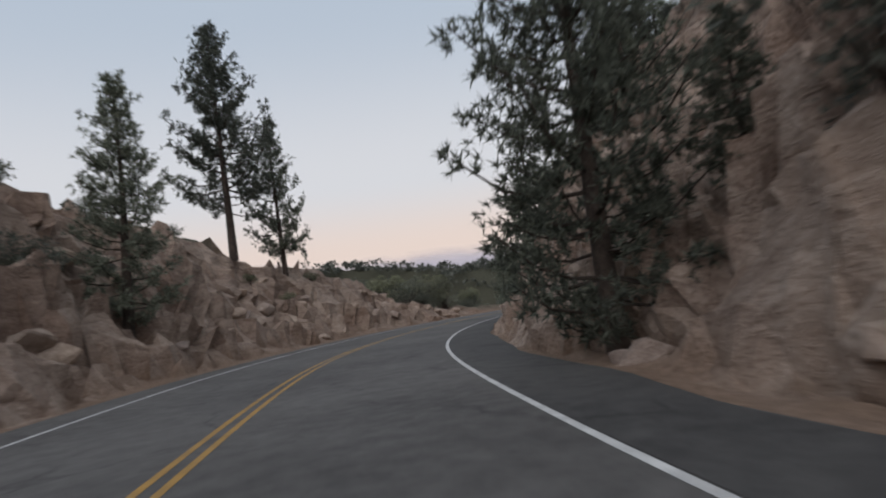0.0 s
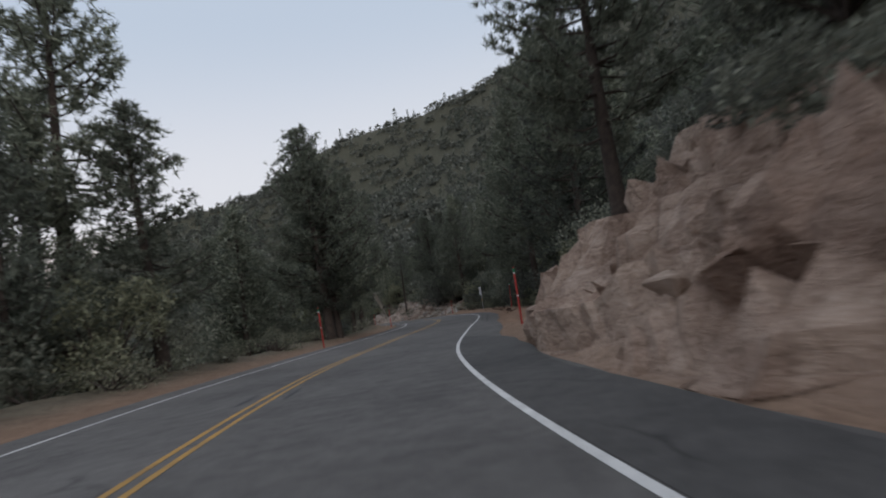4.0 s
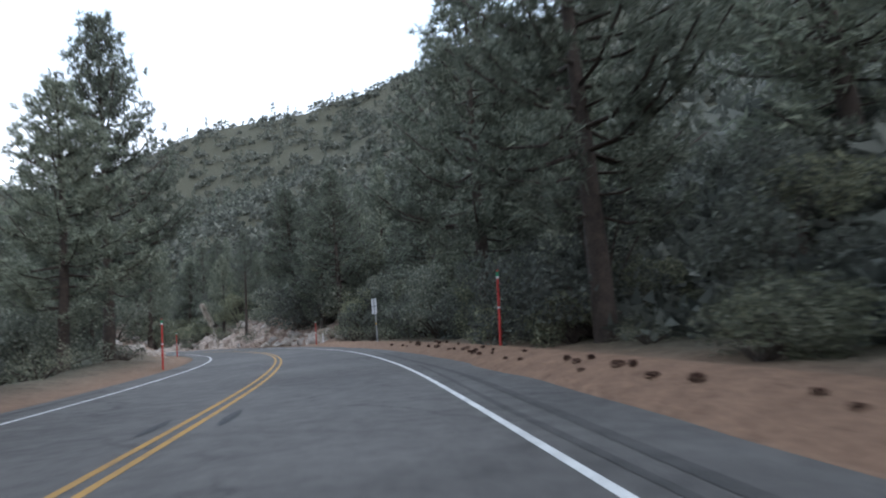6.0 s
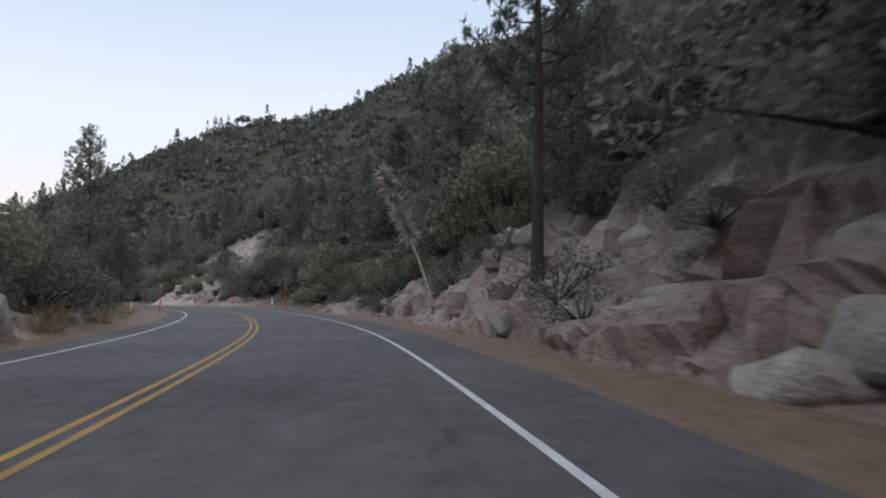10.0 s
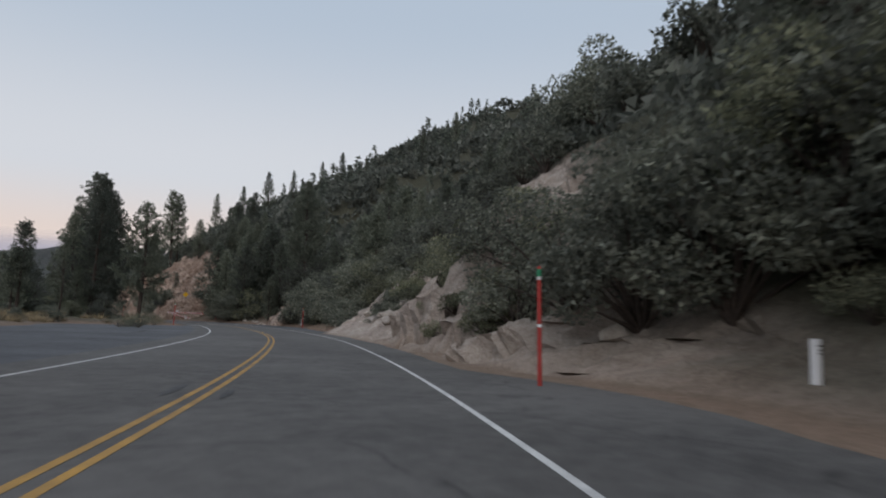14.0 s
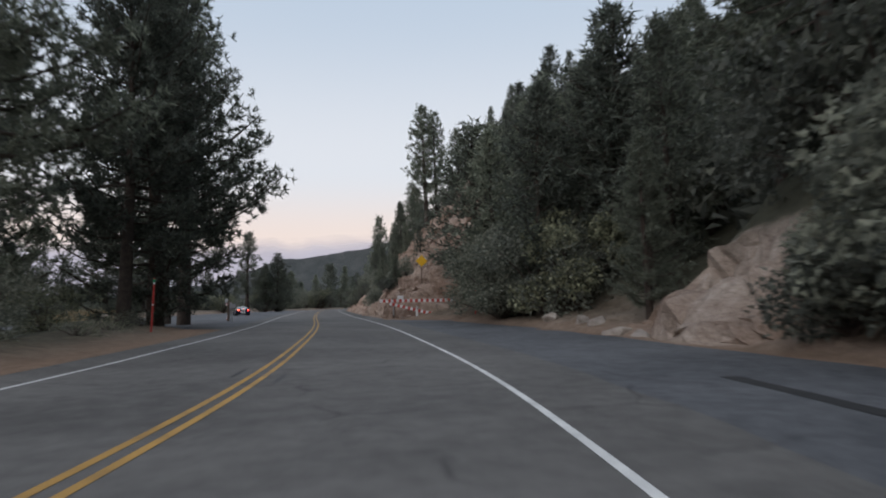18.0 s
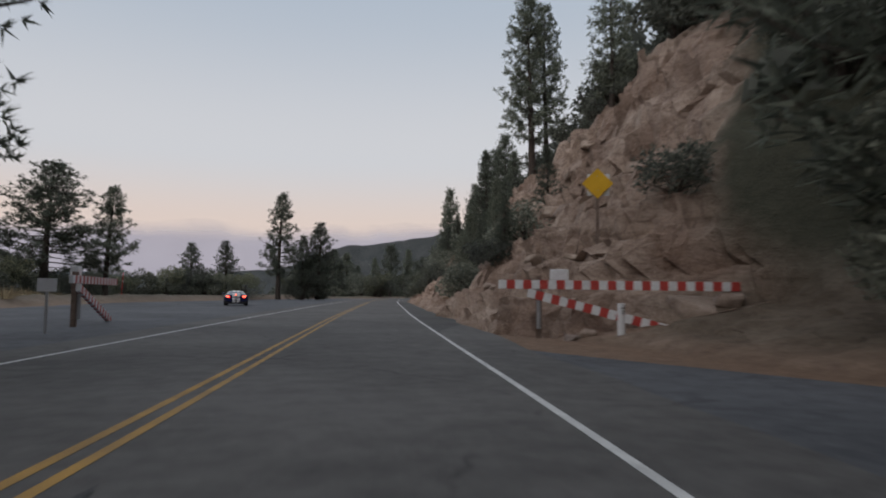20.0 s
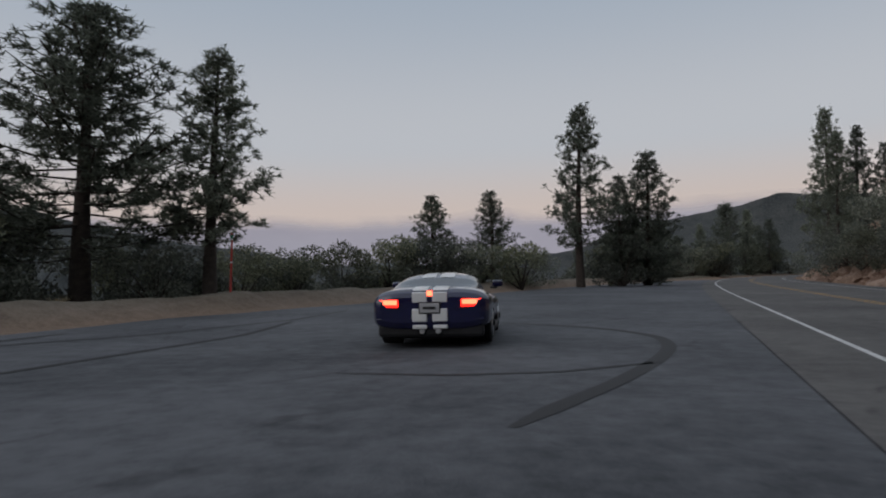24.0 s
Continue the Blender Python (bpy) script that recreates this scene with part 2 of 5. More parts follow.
def land(s, d, rough=True):
    """Height of the ground, and how much of it is bare rock, dirt, and how pale."""
    s, d = np.asarray(s, float), np.asarray(d, float)
    (toe, h, w, m, pale), a = bank(s, d)
    x, y = spot(np.clip(s, 0, LENGTH - 1), d)
    toe = toe + 0.5 * fbm(x / 5, y / 5, 3.0, 2) * np.clip(h, 0, 2)
    sandy = np.where(d > 0, smooth(sa(15.6), sa(15.95), s) * (1 - smooth(sa(17), sa(17.2), s)), 0)
    power = np.where(d > 0, 0.85 + 0.25 * (1 - smooth(sa(1.3), sa(1.9), s)) + 0.6 * sandy + 0.55 * smooth(sa(20.9), sa(21.6), s), 0.85)
    u = (a - toe) / w
    if rough:
        z0 = h * np.clip(u, 0, 1) ** power
        face = np.clip(h, 0, 4) / 4 * smooth(-0.02, 0.1, u) * (1 - smooth(1.1, 1.7, u)) * np.clip(w / 7, 0.5, 1)
        shove = 1.1 * cells(s / 3.2 + z0 / 4, z0 / 1.8 + s / 6, 3) + 0.5 * cells(s / 1.2, z0 / 0.9 - s / 5, 4) + 1.3 * fbm(x / 7, y / 7, z0 / 5, 2)
        u = u + face * (1 - 0.65 * sandy) * shove / w
    cut = h * np.clip(u, 0, 1) ** power
    past = np.maximum(a - toe - w, 0)
    rise = np.where(m > 0, m * (past + 6 * (1 - np.exp(-past / 8))), m * past)
    rise = rise + np.where(d > 0, 0.3 * np.maximum(past - 110, 0) * (1 - smooth(455, 500, s)), 0)
    rise = np.where(m <= 0, np.maximum(rise, -26 - 10 * fbm(x / 90, y / 90, 2.0, 2)), rise)
    rise = np.where((d > 0), np.minimum(rise, np.interp(s, (390, 440, 475, 497, 515, 535, 560, 640), (128, 124, 117, 97, 84, 75, 62, 40)) + 7 * fbm(x / 80, y / 80, 4.0, 3)), rise)
    z = cut + rise
    rock = np.clip(h / 2.2, 0, 1) * smooth(-0.05, 0.1, u) * (1 - smooth(1.0, 1.35, u))
    out = smooth(0, 1, (a - 5.5) / 3)
    lumps = np.clip(h, 0, 4) / 4 * smooth(0.0, 0.35, u) * (1 - smooth(1.2, 2.2, u))
    if rough:
        n1, n2 = cells(x / 2.6, y / 2.6, 1), cells(x / 1.05, y / 1.05, 2)
        z = z + lumps * (1 - 0.6 * sandy) * (0.6 * n1 + 0.4 * n2 + 0.5 * fbm(x / 5, y / 5, 2.2, 3) + 0.25 * fbm(x / 0.7, y / 0.7, 0.6, 3))
        for step, tilt, amount in ((1.7, 0.16, 0.75), (0.62, 0.10, 0.6)):
            q = z / step + tilt * s + 0.9 * fbm(x / 4, y / 4, step, 3)
            q = q - np.floor(q)
            z = z + rock * np.clip(h / 3, 0, 1) * (1 - 0.7 * sandy) * amount * step * (smooth(0.45, 1, q) - q)
        z = z + out * smooth(0, 4, a - toe) * 0.25 * fbm(x / 6, y / 6, 0.7, 3) + (0.008 + 0.05 * smooth(-0.5, 0.8, a - toe)) * smooth(0, 1, a - 4.6) * fbm(x / 0.9, y / 0.9, 0.2, 2)
    z = z + smooth(15, 70, past) * (3 * fbm(x / 45, y / 45, 1.3, 3) + 1.5 * fbm(x / 14, y / 14, 1.9, 2))
    verge = (s > sa(5.55)) & (s < sa(9.0)) & (d > 0)
    z = z + np.where(verge, 0.32, 0.0) * np.exp(-((a - 6.7) / 1.0) ** 2)
    pull = (s > sa(20.6)) & (s < sa(33)) & (d < 0)
    z = z + np.where(pull, 0.4, 0.0) * np.exp(-((a - toe - 1.2) / 1.0) ** 2)
    dirt = smooth(0, 1, (a - 4.3) / 0.8) * (1 - smooth(0, 3, a - toe - np.where(h > 1, w * 0.15, -0.8)))
    z = np.where(a < 5.5, np.minimum(z, -0.03), z - 0.03 * (1 - smooth(-0.6, 0.4, a - toe)))
    return z, rock, dirt, pale


def ground_z(s, d):
    return float(land(np.array([s]), np.array([d]))[0][0])

# ---- materials ----
def nodes_of(name):
    m = bpy.data.materials.new(name)
    m.use_nodes = True
    n, l = m.node_tree.nodes, m.node_tree.links
    return m, n, l, n["Principled BSDF"]


def noise_node(n, l, scale, detail=4, vec=None, rough=0.6):
    t = n.new("ShaderNodeTexNoise")
    t.inputs["Scale"].default_value, t.inputs["Detail"].default_value, t.inputs["Roughness"].default_value = scale, detail, rough
    if vec is not None:
        l.new(vec, t.inputs["Vector"])
    return t


def ramp_node(n, l, src, stops):
    r = n.new("ShaderNodeValToRGB")
    for k, (p, c) in enumerate(stops):
        e = r.color_ramp.elements[k] if k < 2 else r.color_ramp.elements.new(p)
        e.position, e.color = p, (*c, 1)
    l.new(src, r.inputs[0])
    return r


def mix_node(n, l, fac, a, b, blend="MIX"):
    m = n.new("ShaderNodeMixRGB")
    m.blend_type = blend
    for k, v in enumerate((fac, a, b)):
        if hasattr(v, "is_linked"):
            l.new(v, m.inputs[k])
        else:
            m.inputs[k].default_value = v if k == 0 else (*v, 1)
    return m.outputs[0]


def bump_node(n, l, p, src, strength, distance):
    b = n.new("ShaderNodeBump")
    b.inputs["Strength"].default_value, b.inputs["Distance"].default_value = strength, distance
    l.new(src, b.inputs["Height"])
    l.new(b.outputs[0], p.inputs["Normal"])


def surface(name, dark, light, scale=4.0, rough=0.8, metal=0.0, bump=0.3, fine=40.0, vary=0.0, spec=0.3, world=False, coat=0.0):
    m, n, l, p = nodes_of(name)
    vec = n.new("ShaderNodeNewGeometry").outputs["Position"] if world else n.new("ShaderNodeTexCoord").outputs["Object"]
    big, small = noise_node(n, l, scale, 5, vec), noise_node(n, l, fine, 3, vec)
    f = mix_node(n, l, 0.4, big.outputs[0], small.outputs[0])
    col = ramp_node(n, l, f, ((0.32, dark), (0.68, light))).outputs[0]
    if vary:
        o = n.new("ShaderNodeObjectInfo")
        v = ramp_node(n, l, o.outputs["Random"], ((0, (1 - vary, 1 - vary, 1 - vary * 0.8)), (1, (1 + vary, 1 + vary * 0.8, 1 + vary * 0.5))))
        col = mix_node(n, l, 1.0, col, v.outputs[0], "MULTIPLY")
    l.new(col, p.inputs["Base Color"])
    r = n.new("ShaderNodeMapRange")
    l.new(f, r.inputs[0])
    r.inputs[3].default_value, r.inputs[4].default_value = rough * 0.85, min(1, rough * 1.15)
    l.new(r.outputs[0], p.inputs["Roughness"])
    p.inputs["Metallic"].default_value, p.inputs["Specular IOR Level"].default_value, p.inputs["Coat Weight"].default_value = metal, spec, coat
    if bump:
        bump_node(n, l, p, f, bump, 0.5 / scale)
    return m


def leafy(name, dark, light, vary=0.4):
    m, n, l, p = nodes_of(name)
    g, o = n.new("ShaderNodeNewGeometry"), n.new("ShaderNodeObjectInfo")
    col = ramp_node(n, l, g.outputs["Random Per Island"], ((0.0, dark), (0.75, light), (1.0, tuple(1.5 * c for c in light)))).outputs[0]
    v = ramp_node(n, l, o.outputs["Random"], ((0, (1 - vary, 1 - vary, 1 - vary)), (1, (1 + vary, 1 + vary * 0.9, 1 + vary * 0.6))))
    col = mix_node(n, l, 1.0, col, v.outputs[0], "MULTIPLY")
    l.new(col, p.inputs["Base Color"])
    p.inputs["Roughness"].default_value, p.inputs["Specular IOR Level"].default_value = 0.7, 0.25
    thin, both = n.new("ShaderNodeBsdfTranslucent"), n.new("ShaderNodeMixShader")
    l.new(col, thin.inputs["Color"])
    both.inputs[0].default_value = 0.4
    l.new(p.outputs[0], both.inputs[1])
    l.new(thin.outputs[0], both.inputs[2])
    l.new(both.outputs[0], n["Material Output"].inputs["Surface"])
    return m


def glow(name, color, strength, rough=0.2):
    m, n, l, p = nodes_of(name)
    p.inputs["Base Color"].default_value = (*[c * 0.6 for c in color], 1)
    p.inputs["Emission Color"].default_value, p.inputs["Emission Strength"].default_value = (*color, 1), strength
    p.inputs["Roughness"].default_value = rough
    return m


def terrain_material():
    m, n, l, p = nodes_of("hillside_earth")
    pos = n.new("ShaderNodeNewGeometry").outputs["Position"]

    def attr(k):
        a = n.new("ShaderNodeAttribute")
        a.attribute_name = k
        return a.outputs["Fac"]
    n1, n2, n3 = noise_node(n, l, 0.35, 6, pos), noise_node(n, l, 2.2, 6, pos, 0.7), noise_node(n, l, 14, 4, pos)
    crack = n.new("ShaderNodeTexVoronoi")
    crack.feature = "DISTANCE_TO_EDGE"
    crack.inputs["Scale"].default_value = 0.55
    warp = n.new("ShaderNodeVectorMath")
    warp.operation = "ADD"
    l.new(pos, warp.inputs[0])
    l.new(n1.outputs["Color"], warp.inputs[1])
    l.new(warp.outputs[0], crack.inputs["Vector"])
    grain = mix_node(n, l, 0.5, n2.outputs[0], n3.outputs[0])
    warm = ramp_node(n, l, grain, ((0.3, (0.17, 0.110, 0.080)), (0.5, (0.36, 0.25, 0.188)), (0.72, (0.50, 0.385, 0.31)))).outputs[0]
    pale = ramp_node(n, l, grain, ((0.3, (0.24, 0.203, 0.18)), (0.5, (0.43, 0.382, 0.342)), (0.72, (0.575, 0.525, 0.48)))).outputs[0]
    rock = mix_node(n, l, attr("pale"), warm, pale)
    stain = ramp_node(n, l, n1.outputs[0], ((0.36, (0.55, 0.45, 0.40)), (0.56, (1, 1, 1)))).outputs[0]
    clean = n.new("ShaderNodeMapRange")
    clean.inputs[3].default_value, clean.inputs[4].default_value = 0.85, 0.35
    l.new(attr("pale"), clean.inputs[0])
    rock = mix_node(n, l, clean.outputs[0], rock, stain, "MULTIPLY")
    fine = n.new("ShaderNodeTexVoronoi")
    fine.feature = "DISTANCE_TO_EDGE"
    fine.inputs["Scale"].default_value = 1.5
    l.new(warp.outputs[0], fine.inputs["Vector"])
    blocks = n.new("ShaderNodeTexVoronoi")
    blocks.inputs["Scale"].default_value = 0.55
    l.new(warp.outputs[0], blocks.inputs["Vector"])
    shade = ramp_node(n, l, blocks.outputs["Color"], ((0.1, (0.66, 0.60, 0.58)), (0.9, (1.1, 1.08, 1.06)))).outputs[0]
    rock = mix_node(n, l, clean.outputs[0], rock, shade, "MULTIPLY")
    seam = ramp_node(n, l, crack.outputs["Distance"], ((0.0, (0.30, 0.26, 0.24)), (0.045, (1, 1, 1)))).outputs[0]
    seam2 = ramp_node(n, l, fine.outputs["Distance"], ((0.0, (0.45, 0.40, 0.37)), (0.05, (1, 1, 1)))).outputs[0]
    rock = mix_node(n, l, 0.2, rock, seam, "MULTIPLY")
    rock = mix_node(n, l, 0.15, rock, seam2, "MULTIPLY")
    flat = n.new("ShaderNodeMapping")
    flat.inputs["Scale"].default_value = (0.5, 0.5, 2.6)
    flat.inputs["Rotation"].default_value = (0.25, 0.2, 0)
    l.new(warp.outputs[0], flat.inputs["Vector"])
    beds = noise_node(n, l, 1.1, 7, flat.outputs[0], 0.72)
    band = ramp_node(n, l, beds.outputs[0], ((0.38, (0.54, 0.46, 0.42)), (0.50, (0.92, 0.89, 0.87)), (0.66, (1.12, 1.10, 1.07)))).outputs[0]
    rock = mix_node(n, l, clean.outputs[0], rock, band, "MULTIPLY")
    dirt_w = ramp_node(n, l, grain, ((0.3, (0.115, 0.068, 0.046)), (0.7, (0.31, 0.192, 0.128)))).outputs[0]
    dirt_p = ramp_node(n, l, grain, ((0.3, (0.15, 0.115, 0.088)), (0.7, (0.34, 0.285, 0.235)))).outputs[0]
    half = n.new("ShaderNodeMath")
    half.operation = "MULTIPLY"
    half.inputs[1].default_value = 0.6
    l.new(attr("pale"), half.inputs[0])
    dirt = mix_node(n, l, half.outputs[0], dirt_w, dirt_p)
    duff = ramp_node(n, l, grain, ((0.3, (0.035, 0.036, 0.026)), (0.7, (0.10, 0.098, 0.07)))).outputs[0]
    col = mix_node(n, l, attr("dirt"), duff, dirt)
    col = mix_node(n, l, attr("rock"), col, rock)
    l.new(col, p.inputs["Base Color"])
    p.inputs["Roughness"].default_value, p.inputs["Specular IOR Level"].default_value = 0.92, 0.15
    h = mix_node(n, l, 0.35, grain, n1.outputs[0])
    edge = ramp_node(n, l, crack.outputs["Distance"], ((0.0, (0, 0, 0)), (0.12, (1, 1, 1)))).outputs[0]
    edge2 = ramp_node(n, l, fine.outputs["Distance"], ((0.0, (0, 0, 0)), (0.10, (1, 1, 1)))).outputs[0]
    edges = mix_node(n, l, attr("rock"), (1, 1, 1), mix_node(n, l, 0.4, edge, edge2))
    h = mix_node(n, l, 0.4, h, beds.outputs[0])
    bump_node(n, l, p, mix_node(n, l, 0.16, h, edges), 0.9, 0.45)
    return m


def asphalt_material(name, dark, light):
    m, n, l, p = nodes_of(name)
    pos = n.new("ShaderNodeNewGeometry").outputs["Position"]
    a, b, c = noise_node(n, l, 0.22, 5, pos), noise_node(n, l, 90, 2, pos), noise_node(n, l, 2.6, 6, pos, 0.72)
    f = mix_node(n, l, 0.5, a.outputs[0], c.outputs[0])
    f2 = mix_node(n, l, 0.22, f, b.outputs[0])
    col = ramp_node(n, l, f2, ((0.40, dark), (0.58, light))).outputs[0]
    crack, warp = n.new("ShaderNodeTexVoronoi"), n.new("ShaderNodeVectorMath")
    crack.feature, warp.operation = "DISTANCE_TO_EDGE", "ADD"
    crack.inputs["Scale"].default_value = 0.21
    l.new(pos, warp.inputs[0])
    l.new(noise_node(n, l, 0.6, 5, pos).outputs["Color"], warp.inputs[1])
    l.new(warp.outputs[0], crack.inputs["Vector"])
    seam = ramp_node(n, l, crack.outputs["Distance"], ((0.0, (0.35, 0.35, 0.36)), (0.012, (1, 1, 1)))).outputs[0]
    worn = ramp_node(n, l, noise_node(n, l, 0.9, 3, pos).outputs[0], ((0.45, (0, 0, 0)), (0.6, (0.75, 0.75, 0.75)))).outputs[0]
    l.new(mix_node(n, l, worn, col, mix_node(n, l, 1.0, col, seam, "MULTIPLY")), p.inputs["Base Color"])
    p.inputs["Roughness"].default_value, p.inputs["Specular IOR Level"].default_value = 0.82, 0.3
    bump_node(n, l, p, b.outputs[0], 0.35, 0.01)
    return m


EARTH = terrain_material()
ASPHALT = asphalt_material("worn_asphalt", (0.056, 0.053, 0.052), (0.124, 0.118, 0.114))
ASPHALT_OLD = asphalt_material("old_pullout_asphalt", (0.038, 0.041, 0.047), (0.108, 0.111, 0.122))
# darker asphalt: painted shade on the shoulders, also used for real tyre streaks
ASPHALT_SHADE_MARK = asphalt_material("shoulder_shade_and_mark_asphalt", (0.036, 0.035, 0.035), (0.082, 0.079, 0.077))
WHITE_PAINT = surface("white_road_paint", (0.36, 0.36, 0.36), (0.72, 0.72, 0.71), 2.5, 0.7, fine=60, world=True, bump=0.05)
YELLOW_PAINT = surface("yellow_road_paint", (0.17, 0.105, 0.045), (0.52, 0.29, 0.06), 1.6, 0.7, fine=50, world=True, bump=0.05)
TAR = surface("tar", (0.012, 0.012, 0.013), (0.03, 0.03, 0.032), 8, 0.6, world=True)
RUBBER_MARK = surface("tyre_rubber_mark", (0.012, 0.012, 0.013), (0.030, 0.030, 0.032), 3, 0.7, world=True, bump=0)
BARK = surface("pine_bark", (0.026, 0.021, 0.019), (0.095, 0.073, 0.060), 6, 0.95, bump=0.8, fine=30)
NEEDLES = leafy("pine_needles", (0.079, 0.091, 0.077), (0.180, 0.202, 0.168))
LEAF_OAK = leafy("oak_leaves", (0.080, 0.089, 0.078), (0.180, 0.193, 0.165))
LEAF_GREEN = leafy("green_brush_leaves", (0.084, 0.093, 0.070), (0.198, 0.208, 0.150))
LEAF_SAGE = leafy("grey_sage_leaves", (0.072, 0.078, 0.060), (0.204, 0.210, 0.168))
DRY_GRASS = leafy("dry_grass", (0.14, 0.11, 0.07), (0.34, 0.28, 0.19))
WOODS = leafy("far_woods", (0.055, 0.066, 0.058), (0.132, 0.149, 0.122), 0.1)
BRUSH = leafy("hillside_brush", (0.058, 0.066, 0.058), (0.142, 0.150, 0.130), 0.1)
ROCK_WARM = surface("tan_granite", (0.20, 0.15, 0.12), (0.46, 0.375, 0.32), 1.6, 0.9, bump=0.6, fine=12, vary=0.2, spec=0.15)
ROCK_PALE = surface("pale_granite", (0.23, 0.20, 0.175), (0.50, 0.455, 0.41), 1.4, 0.9, bump=0.6, fine=12, vary=0.15, spec=0.15)
RED_PAINT = surface("red_marker_paint", (0.30, 0.035, 0.03), (0.46, 0.06, 0.05), 9, 0.6, bump=0.05)
GREEN_PAINT = surface("green_reflector", (0.02, 0.16, 0.08), (0.04, 0.26, 0.13), 9, 0.5, bump=0)
WHITE_PLASTIC = surface("white_marker", (0.55, 0.55, 0.56), (0.78, 0.78, 0.79), 12, 0.6, bump=0.05)
GALVANISED = surface("galvanised_steel", (0.28, 0.28, 0.29), (0.45, 0.45, 0.46), 10, 0.5, metal=0.7, bump=0.05)
ALUMINIUM = surface("sign_back_aluminium", (0.50, 0.50, 0.52), (0.66, 0.66, 0.68), 4, 0.5, metal=0.3, bump=0.02)
SIGN_YELLOW = surface("yellow_sign_face", (0.62, 0.34, 0.01), (0.75, 0.43, 0.02), 3, 0.5, bump=0)
WOOD = surface("weathered_post_wood", (0.10, 0.07, 0.055), (0.23, 0.17, 0.14), 5, 0.9, bump=0.5)
DEAD = surface("bleached_dead_wood", (0.25, 0.22, 0.19), (0.48, 0.43, 0.37), 5, 0.9, bump=0.4)
CONE_BROWN = surface("pine_cone", (0.03, 0.014, 0.01), (0.09, 0.045, 0.03), 20, 0.9)

# ---- mesh helpers ----
def mesh_of(name, verts, faces, mats, attrs=None, smooth_faces=False, mat_index=None):
    me = bpy.data.meshes.new(name)
    v = np.asarray(verts, np.float32).reshape(-1, 3)
    f = np.asarray(faces, np.int32)
    me.vertices.add(len(v))
    me.vertices.foreach_set("co", v.ravel())
    k = f.shape[1]
    me.loops.add(f.size)
    me.loops.foreach_set("vertex_index", f.ravel())
    me.polygons.add(len(f))
    me.polygons.foreach_set("loop_start", np.arange(0, f.size, k, dtype=np.int32))
    me.polygons.foreach_set("loop_total", np.full(len(f), k, np.int32))
    if smooth_faces:
        me.polygons.foreach_set("use_smooth", np.ones(len(f), bool))
    for m in (mats if isinstance(mats, (list, tuple)) else [mats]):
        me.materials.append(m)
    if mat_index is not None:
        me.polygons.foreach_set("material_index", np.asarray(mat_index, np.int32))
    for key, val in (attrs or {}).items():
        me.attributes.new(key, "FLOAT", "POINT").data.foreach_set("value", np.asarray(val, np.float32).ravel())
    me.update(calc_edges=True)
    return me


def sheet(rows, cols):
    i = np.arange(rows - 1)[:, None] * cols + np.arange(cols - 1)[None]
    return np.stack([i, i + 1, i + cols + 1, i + cols], -1).reshape(-1, 4)


def part(name, bm, material, parent=None, label="", smooth_faces=False):
    me = bpy.data.meshes.new(name)
    if smooth_faces:
        for f in bm.faces:
            f.smooth = True
    bm.to_mesh(me)
    bm.free()
    me.materials.append(material)
    ob = new(name, me)
    ob.parent = parent
    return tagged(ob, label)


def box(sx, sy, sz, at=(0, 0, 0), bevel=0.0, rot=None):
    bm = bmesh.new()
    bmesh.ops.create_cube(bm, size=1)
    bmesh.ops.scale(bm, vec=(sx, sy, sz), verts=bm.verts)
    if bevel:
        bmesh.ops.bevel(bm, geom=bm.edges[:], offset=bevel, segments=2, affect="EDGES", profile=0.5)
    if rot is not None:
        bmesh.ops.transform(bm, matrix=rot, verts=bm.verts)
    bmesh.ops.translate(bm, vec=at, verts=bm.verts)
    return bm


def tube(r0, r1, h, seg=12, at=(0, 0, 0), rot=None, bevel=0.0):
    bm = bmesh.new()
    bmesh.ops.create_cone(bm, cap_ends=True, segments=seg, radius1=r0, radius2=r1, depth=h)
    bmesh.ops.translate(bm, vec=(0, 0, h / 2), verts=bm.verts)
    if bevel:
        bmesh.ops.bevel(bm, geom=[e for e in bm.edges if abs(e.verts[0].co.z - e.verts[1].co.z) < 1e-5], offset=bevel, segments=2, affect="EDGES", profile=0.5)
    if rot is not None:
        bmesh.ops.transform(bm, matrix=rot, verts=bm.verts)
    bmesh.ops.translate(bm, vec=at, verts=bm.verts)
    return bm


# ---- ground, hills and road ----
def near_ground():
    s = np.arange(0, LENGTH - 1, 0.42)
    d = np.r_[-70, -62, -54, -47, -41, -36, np.arange(-32, -20, 1.0), np.arange(-20, -13, 0.6), np.arange(-13, -4.6, 0.28), -4.4, -2, 2, 4.4, np.arange(4.8, 13, 0.18), np.arange(13, 20, 0.27), np.arange(20, 22, 0.6), np.arange(22, 34, 1.2), 36, 40, 45, 51, 58, 66]
    S, D = np.meshgrid(s, d, indexing="ij")
    z, rock, dirt, pale = land(S, D)
    block = rock * np.where((D > 0) & (S > sa(15.7)) & (S < sa(17.1)), 0.35, 1.0)
    block = block * (0.62 * cells(S / 2.3 + z / 4, z / 1.5 + S / 7, 6) + 0.4 * cells(S / 1.1 - z / 5, z / 0.8, 7))
    x, y = spot(S, D + np.sign(D) * block)
    me = mesh_of("ground", np.stack([x, y, z], -1), sheet(len(s), len(d)), EARTH, {"rock": rock, "dirt": dirt, "pale": pale}, smooth_faces=True)
    corner = sheet(len(s), len(d))
    me.polygons.foreach_set("use_smooth", rock.ravel()[corner].mean(1) < 0.35)
    tagged(new("ground", me), "rocky tan roadside earth, cut banks and forest floor", "ground", kind="structure")


